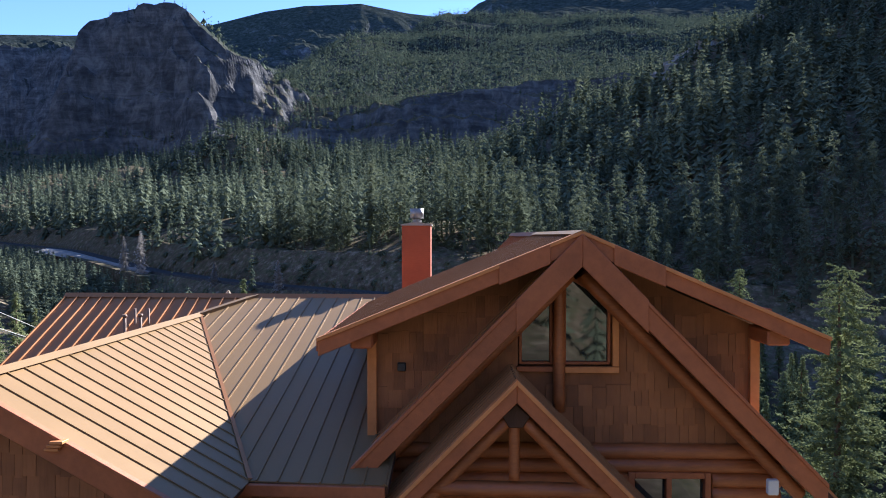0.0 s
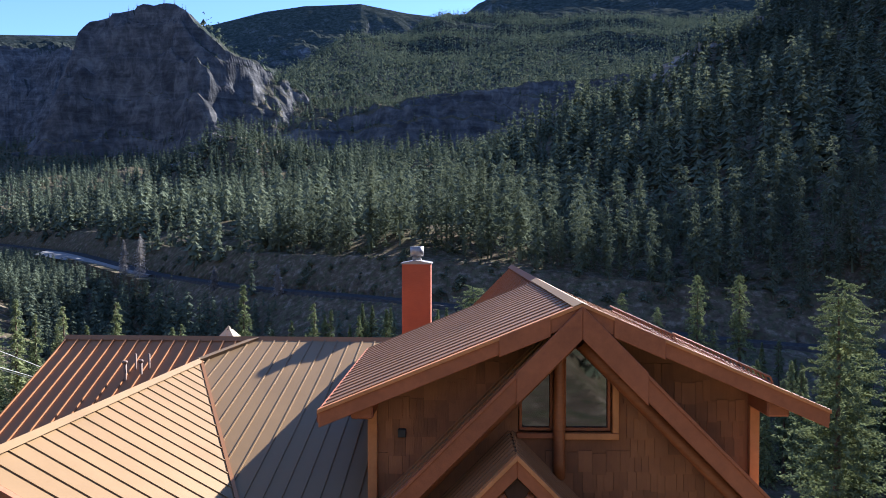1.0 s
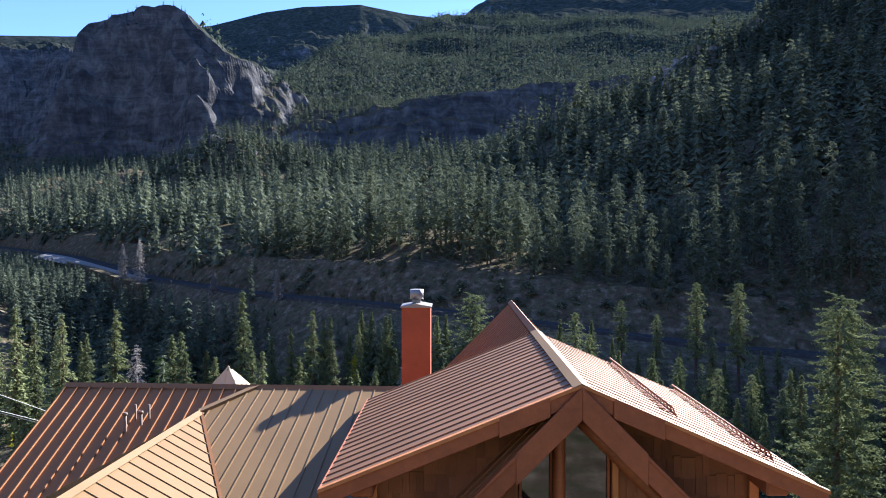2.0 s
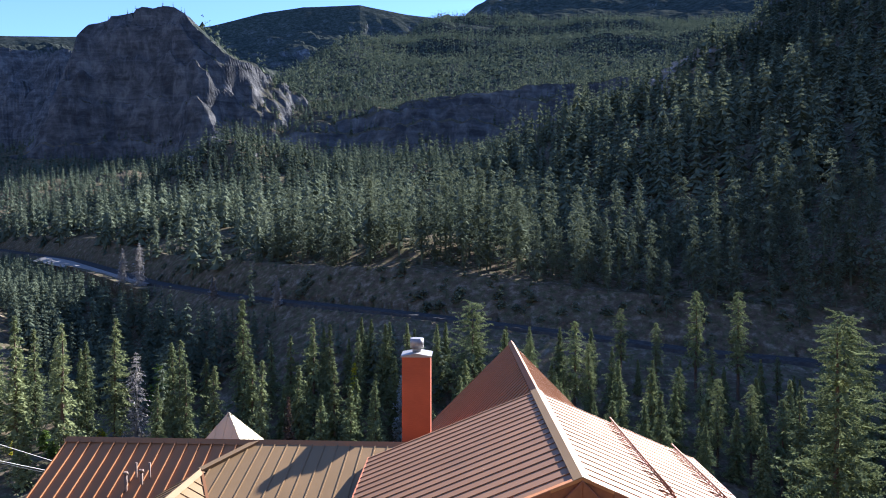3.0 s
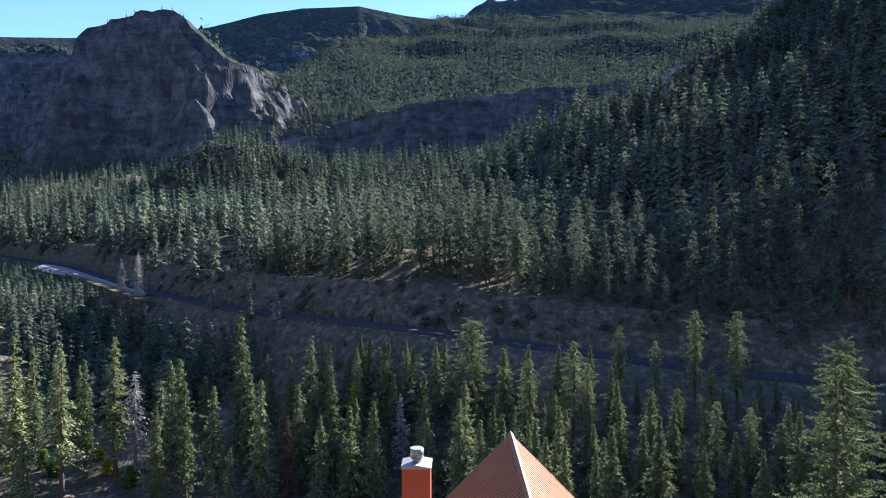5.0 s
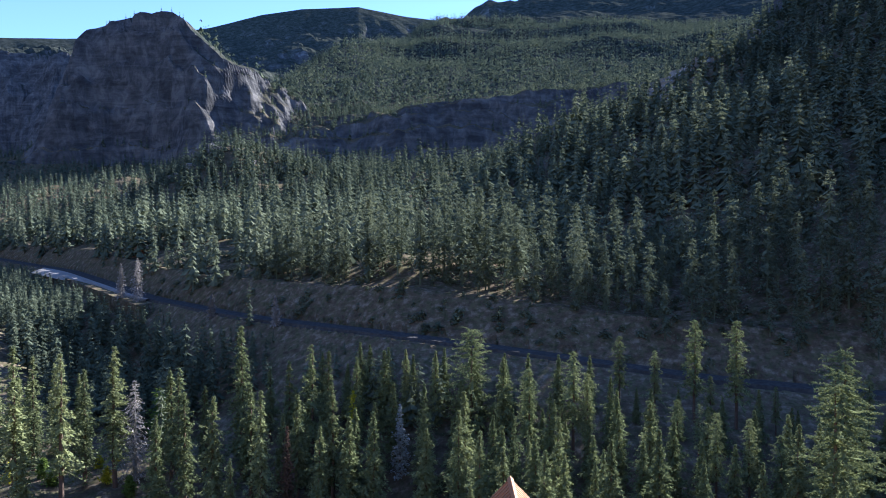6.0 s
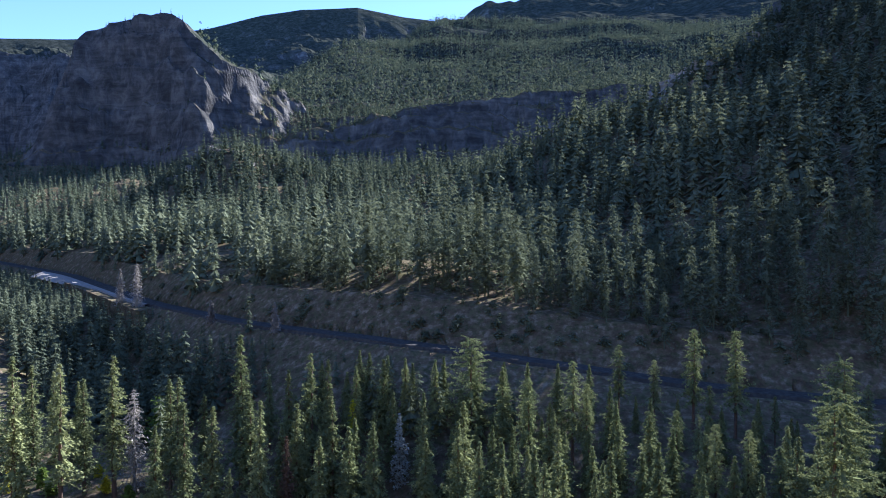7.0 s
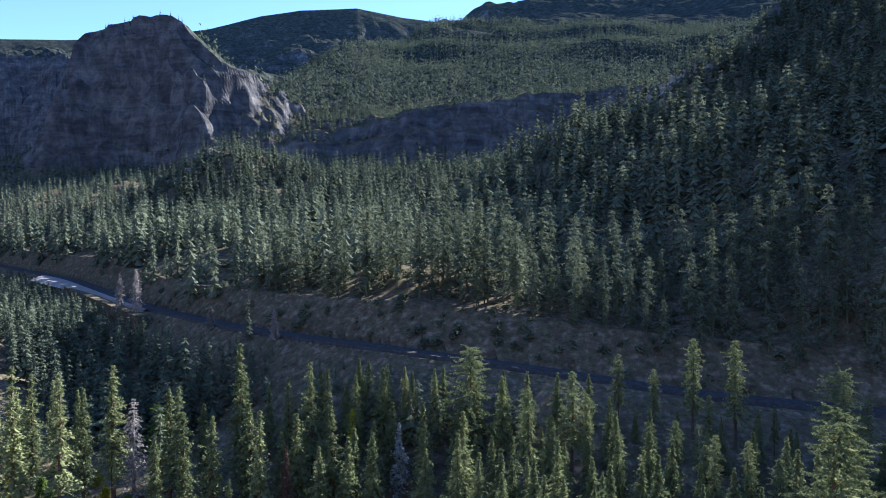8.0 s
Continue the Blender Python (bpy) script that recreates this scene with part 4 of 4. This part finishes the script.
# log wall below the shingles
for k in range(6):
    w = -4.13 - 0.27 * k
    for u0, u1 in (((-3.7, 1.05), (2.62, 3.9)) if k >= 2 else ((-3.7, 3.9),)):
        part("wall_log", rod(M(u0, 0.98, w), M(u1, 0.98, w), 0.15, wobble=0.05, seed=20 + k), LOG, lodge)
w = new("window")
w.parent = lodge
part("pane", box(M, 1.15, 2.5, 0.98, 1.0, -5.9, -4.62), GLASS, w, "dark reflecting glass")
for u0, u1, w0, w1 in ((1.05, 1.17, -5.9, -4.5), (2.48, 2.6, -5.9, -4.5), (1.76, 1.86, -5.9, -4.6), (1.17, 2.48, -4.62, -4.5)):
    part("window_frame", box(M, u0, u1, 0.84, 0.98, w0, w1, 0.012), FASCIA, w)
lamp = part("floodlight", box(M, 3.42, 3.62, 0.3, 0.42, -4.72, -4.44, 0.02), WHITE, lodge, "small white square floodlight")

# entrance gable in front
P = frame_of(M(-1.17, -0.52, -2.52), -1.2)
for s in (-1, 1):
    L = math.hypot(1, 1)
    seamed_roof("entrance_roof", P(0, 0.05, 0.0), AHEAD, RIGHT * s - UP, [(0, 0.0), (1.5, 0), (1.5, 3.6 * L), (0, 3.6 * L)], 0.2, ROOF_RED, lodge, "dark ribbed metal roof over the entrance", rib=0.05)
    part("rake_board", board(P(0, -0.06, -0.02), P(s * 3.5, -0.06, -0.02 - 3.5), 0.32, 0.09, 0, AHEAD), FASCIA, lodge)
    part("rake_trim", board(P(0, -0.10, 0.06), P(s * 3.5, -0.10, 0.06 - 3.5), 0.10, 0.14, 0, AHEAD, 0.006), TRIM, lodge)
    part("truss_log", rod(P(s * 0.05, 0.3, -0.62), P(s * 3.0, 0.3, -0.62 - 2.95), 0.12, wobble=0.08, seed=30 + s), LOG, lodge)
part("king_post", rod(P(-0.02, 0.3, -1.75), P(-0.02, 0.3, -0.75), 0.095, wobble=0.06, seed=33), LOG, lodge)
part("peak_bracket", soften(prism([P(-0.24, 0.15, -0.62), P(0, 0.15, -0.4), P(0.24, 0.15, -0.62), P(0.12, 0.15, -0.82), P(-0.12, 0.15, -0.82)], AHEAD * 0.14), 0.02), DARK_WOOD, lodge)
part("tie_log", rod(P(-1.6, 0.3, -1.9), P(1.7, 0.3, -1.95), 0.13, wobble=0.12, seed=35), LOG, lodge)

# snow fences on the sunny roof
down = (RIGHT - UP * SLOPE[1]).normalized()
nrm = (RIGHT * SLOPE[1] + UP).normalized()
for v0, v1, d in ((1.3, 6.8, 2.26), (0.9, 6.8, 4.1)):
    fence = new("snow_fence")
    fence.parent = lodge
    base = M(0, 0, 0) + down * d
    v = v0
    while v < v1:
        p = base + AHEAD * v
        part("bracket", prism([p, p + AHEAD * 0.035, p + AHEAD * 0.035 - down * 0.16 + nrm * 0.16, p - down * 0.16 + nrm * 0.16], down * 0.035), COPPER, fence)
        part("foot", prism([p - down * 0.3 + nrm * 0.024, p + down * 0.08 + nrm * 0.024, p + down * 0.08 + AHEAD * 0.035 + nrm * 0.024, p - down * 0.3 + AHEAD * 0.035 + nrm * 0.024], nrm * 0.02), COPPER, fence)
        v += 0.23
    for h in (0.05, 0.15):
        q = base + nrm * h - down * h
        part("rail", rod(q + AHEAD * v0, q + AHEAD * v1, 0.02, sides=6), COPPER, fence)

# ---- the wing with the lower roofs ----
W = frame_of((-7.2, 10.68, -2.18), -3.35)
WA = W(0, 1, 0) - W(0, 0, 0)
WR_ = W(1, 0, 0) - W(0, 0, 0)
KW, KS, KB = 0.535, 0.287, 0.54
RUN = 8.5                                  # ridge length to the valley's top
L = math.hypot(1, KW)
LEN = 3.8
vx = RUN - LEN * KW / KS
seamed_roof("wing_roof", W(0, 0, 0), WA, WR_ - UP * KW, [(-0.35, 0.0), (RUN, 0.0), (max(vx, 1.2), LEN * L), (-0.35, LEN * L)], 0.425, ROOF_TAN, lodge, "sunlit tan seamed metal roof", start=0.05)
seamed_roof("wing_roof", W(0, 0, 0), WA, -WR_ - UP * KW, [(-0.35, 0.0), (RUN, 0.0), (RUN, 5 * L), (-0.35, 5 * L)], 0.425, ROOF_TAN, lodge, "tan seamed metal roof", start=0.05)
part("wing_rake", board(W(0, -0.42, 0.03), W(4.6, -0.42, 0.03 - KW * 4.6), 0.42, 0.08, 0, WA), FASCIA, lodge)
part("wing_rake", board(W(0, -0.42, 0.03), W(-5, -0.42, 0.03 - KW * 5), 0.42, 0.08, 0, WA), FASCIA, lodge)
part("wing_rake_trim", board(W(0, -0.46, 0.06), W(4.6, -0.46, 0.06 - KW * 4.6), 0.06, 0.12, 0, WA, 0.006), FASCIA, lodge)
part("wing_front_wall", prism([W(-4.6, 0.25, -2.6), W(0, 0.25, -0.25), W(4.4, 0.25, -0.25 - KW * 4.4), W(4.4, 0.25, -7.4), W(-4.6, 0.25, -7.4)], WA * 0.2), SHINGLE, lodge)
part("wing_ridge_cap", prism([W(-0.14, -0.4, -0.02), W(0, -0.4, 0.07), W(0.14, -0.4, -0.02), W(0, -0.4, 0.03)], WA * (RUN + 0.4)), ROOF_TAN, lodge)
for k in range(3):
    part("purlin_end", box(W, 1.5 - 0.06 * k, 1.7 - 0.05 * k, -0.54 + 0.03 * k, -0.36, -0.86 - 0.06 * k, -0.815 - 0.06 * k, 0.008), TRIM, lodge)

# shed roof between wing and main block, and the steep roof behind
RD = RUN + 1.37                             # how far back the high ridge runs
TOP = KS * (RD - RUN)
hr = math.hypot(1, KS)
shed = [(0.0, (RD - RUN) * hr), (1.12, 0.0), (6.2, 0.0), (6.2, 8.5 * hr), (LEN, (RD - RUN + LEN * KW / KS) * hr)]
seamed_roof("shed_roof", W(0, RD, TOP), WR_, -WA - UP * KS, shed, 0.37, ROOF_TAN, lodge, "broad low-sloped tan seamed metal roof", start=0.2)
part("valley_flashing", prism([W(-0.03, RUN, 0.03), W(0.05, RUN, 0.03), W(LEN + 0.05, RUN - LEN * KW / KS, 0.03 - LEN * KW), W(LEN - 0.03, RUN - LEN * KW / KS, 0.03 - LEN * KW)], UP * 0.02), ROOF_RED, lodge)
edge_low, edge_high = W(0.0, RUN - 0.05, 0.0), W(1.13, RD + 0.03, TOP)
across = (edge_high - edge_low).cross(UP).normalized()
part("shed_edge_cap", prism([edge_low - across * 0.13 - UP * 0.24, edge_low - across * 0.13 + UP * 0.06, edge_low + across * 0.1 + UP * 0.06, edge_low + across * 0.1 - UP * 0.04], edge_high - edge_low), ROOF_TAN, lodge)
hb = math.hypot(1, KB)
seamed_roof("back_roof", W(0, RD + 0.02, TOP), WR_, -WA - UP * KB, [(-4.65, 0), (1.2, 0), (1.2, 5 * hb), (-4.65, 5 * hb)], 0.37, ROOF_RED, lodge, "red-brown seamed metal roof behind the wing", rib=0.05)
seamed_roof("back_roof", W(0, RD + 0.04, TOP), WR_, WA - UP * KB, [(-4.65, 0), (7.0, 0), (7.0, 4 * hb), (-4.65, 4 * hb)], 0.37, ROOF_RED, lodge, "red-brown seamed metal roof")
part("back_ridge_cap", prism([W(-4.7, RD - 0.12, TOP - 0.04), W(-4.7, RD + 0.03, TOP + 0.08), W(-4.7, RD + 0.18, TOP - 0.04)], WR_ * 11), ROOF_RED, lodge)
part("back_gable", prism([W(-4.5, RD, TOP - 0.2), W(-4.5, RD - 4.6, TOP - 3.2), W(-4.5, RD - 4.6, -7.4), W(-4.5, RD + 3.6, -7.4), W(-4.5, RD + 3.6, TOP - 2.5)], WR_ * 0.2), SHINGLE, lodge)
part("shed_front_wall", box(W, 3.2, 6.0, RD - 8.2, RD - 8.0, -7.4, -2.0), SHINGLE, lodge)
part("shed_eave", box(W, 3.5, 6.15, RD - 8.56, RD - 8.46, TOP - KS * 8.5 - 0.22, TOP - KS * 8.5 - 0.02, 0.01), FASCIA, lodge)
# pale roof that peeps over the high ridge
Q = frame_of((-7.6, 24.6, -1.93), -2.9)
PITCH = 1.3
for a, d in ((WA, WR_), (WA, -WR_), (WR_, -WA), (WR_, WA)):
    seamed_roof("pale_roof", Q(0, 0, 0), a, d - UP * PITCH, [(0, 0), (1.83, 3.0), (-1.83, 3.0)], 0.3, ROOF_PALE, lodge, "pale cream metal roof", rib=0.015)

# vent pipes on the back roof
for x, d, z, capped in ((219, 19.0, 0.0, 1), (247, 19.2, 0.02, 1), (238, 19.4, 0.22, 0), (262, 19.4, 0.22, 0)):
    px = (x - 784) / 1231 * d
    pz = -(560 - 417) / 1231 * d + z
    pipe = new("vent_pipe")
    pipe.parent = lodge
    part("pipe", rod((px, d, pz - 1.2), (px, d, pz), 0.045 if capped else 0.03, sides=10), PIPE, pipe)
    if capped:
        part("cap", rod((px, d, pz - 0.02), (px, d, pz + 0.05), 0.08, 0.06, sides=10), PIPE, pipe, "tan vent cap")

# chimney
C = frame_of((-0.88, 22.8, 0.34), -1.2)
ch = new("chimney")
ch.parent = lodge
part("shaft", box(C, -0.47, 0.47, 0, 0.95, -6.0, 0.0, 0.012), CHIMNEY, ch, "red-stained boxed chimney shaft")
part("chimney_cap", prism([C(-0.51, -0.04, -0.01), C(0.51, -0.04, -0.01), C(0.51, -0.04, 0.03), C(0, -0.04, 0.12), C(-0.51, -0.04, 0.03)], AHEAD * 1.05), STEEL, ch, "gabled metal cap")
part("flue", rod(C(0, 0.45, 0.05), C(0, 0.45, 0.28), 0.15, sides=20), STEEL, ch)
part("flue_hood", rod(C(0, 0.45, 0.24), C(0, 0.45, 0.56), 0.225, sides=24), STEEL, ch, "round galvanised flue hood")

# ---- power lines ----
for k, (y0, y1) in enumerate(((553, 590), (585, 610), (588, 614))):
    d0, d1 = 22.3, 23.6
    a = Vector(((-30 - 784) / 1231 * d0, d0, -(y0 - 12 - 417) / 1231 * d0))
    b = Vector(((84 - 784) / 1231 * d1, d1, -(y1 - 417) / 1231 * d1))
    tagged(part("power_cable", rod(a - (b - a) * 5, b + (b - a) * 0.12, 0.012, sides=6), CABLE, None), "thin pale overhead cable running to the lodge", "cable", "overhead cables")

# ---- cedar shingles, piece by piece ----
TILES = []
for wide in (0.13, 0.17, 0.21, 0.26):
    bm = prism([Vector((0, 0, 0)), Vector((wide, 0, 0)), Vector((wide, 0, 0.40)), Vector((0, 0, 0.40))], Vector((0, 0.02, 0)))
    for v in bm.verts:
        if v.co.z > 0.2:
            v.co.y += 0.016
    bmesh.ops.recalc_face_normals(bm, faces=bm.faces)
    me = bpy.data.meshes.new("shingle")
    bm.to_mesh(me)
    bm.free()
    me.materials.append(SHINGLE)
    TILES.append((wide, me))


def shingle_field(at, yaw, u0, u1, w0, w1, v, inside, parent, seed):
    r = random.Random(seed)
    w = w0
    while w < w1:
        u = u0 + r.random() * 0.1
        while u < u1:
            wide, me = r.choice(TILES)
            low = w + r.choice((0, 0, 0.03, -0.03)) 
            if all(inside(a, b) for a in (u, u + wide) for b in (w, w + 0.36)):
                ob = new("shingle", me)
                ob.parent = parent
                ob.matrix_world = Matrix.Translation(at(u, v - r.random() * 0.008, low)) @ Matrix.Rotation(radians(yaw), 4, "Z")
            u += wide + 0.006
        w += 0.34


front_wall_part = [o for o in lodge.children if o.name.startswith("front_wall")][0]
wing_wall_part = [o for o in lodge.children if o.name.startswith("wing_front_wall")][0]


def on_front(u, w):
    if not -3.72 < u < 3.34 or w > top(u) - 0.12 or w < -4.0:
        return False
    if WL - 0.08 < u < 0.9 and w > SILL - 0.14 and w < slant(u) + 0.35:
        return False
    return not (abs(u + 1.17) < (-2.6 - w) * 0.9 and w < -2.75)


shingle_field(M, -1.2, -3.8, 3.4, -3.98, -0.3, WV - 0.032, on_front, front_wall_part, 11)
shingle_field(W, -3.35, -1.6, 4.2, -3.3, -0.4, 0.25 - 0.032, lambda u, w: w < -0.42 - KW * abs(u), wing_wall_part, 12)
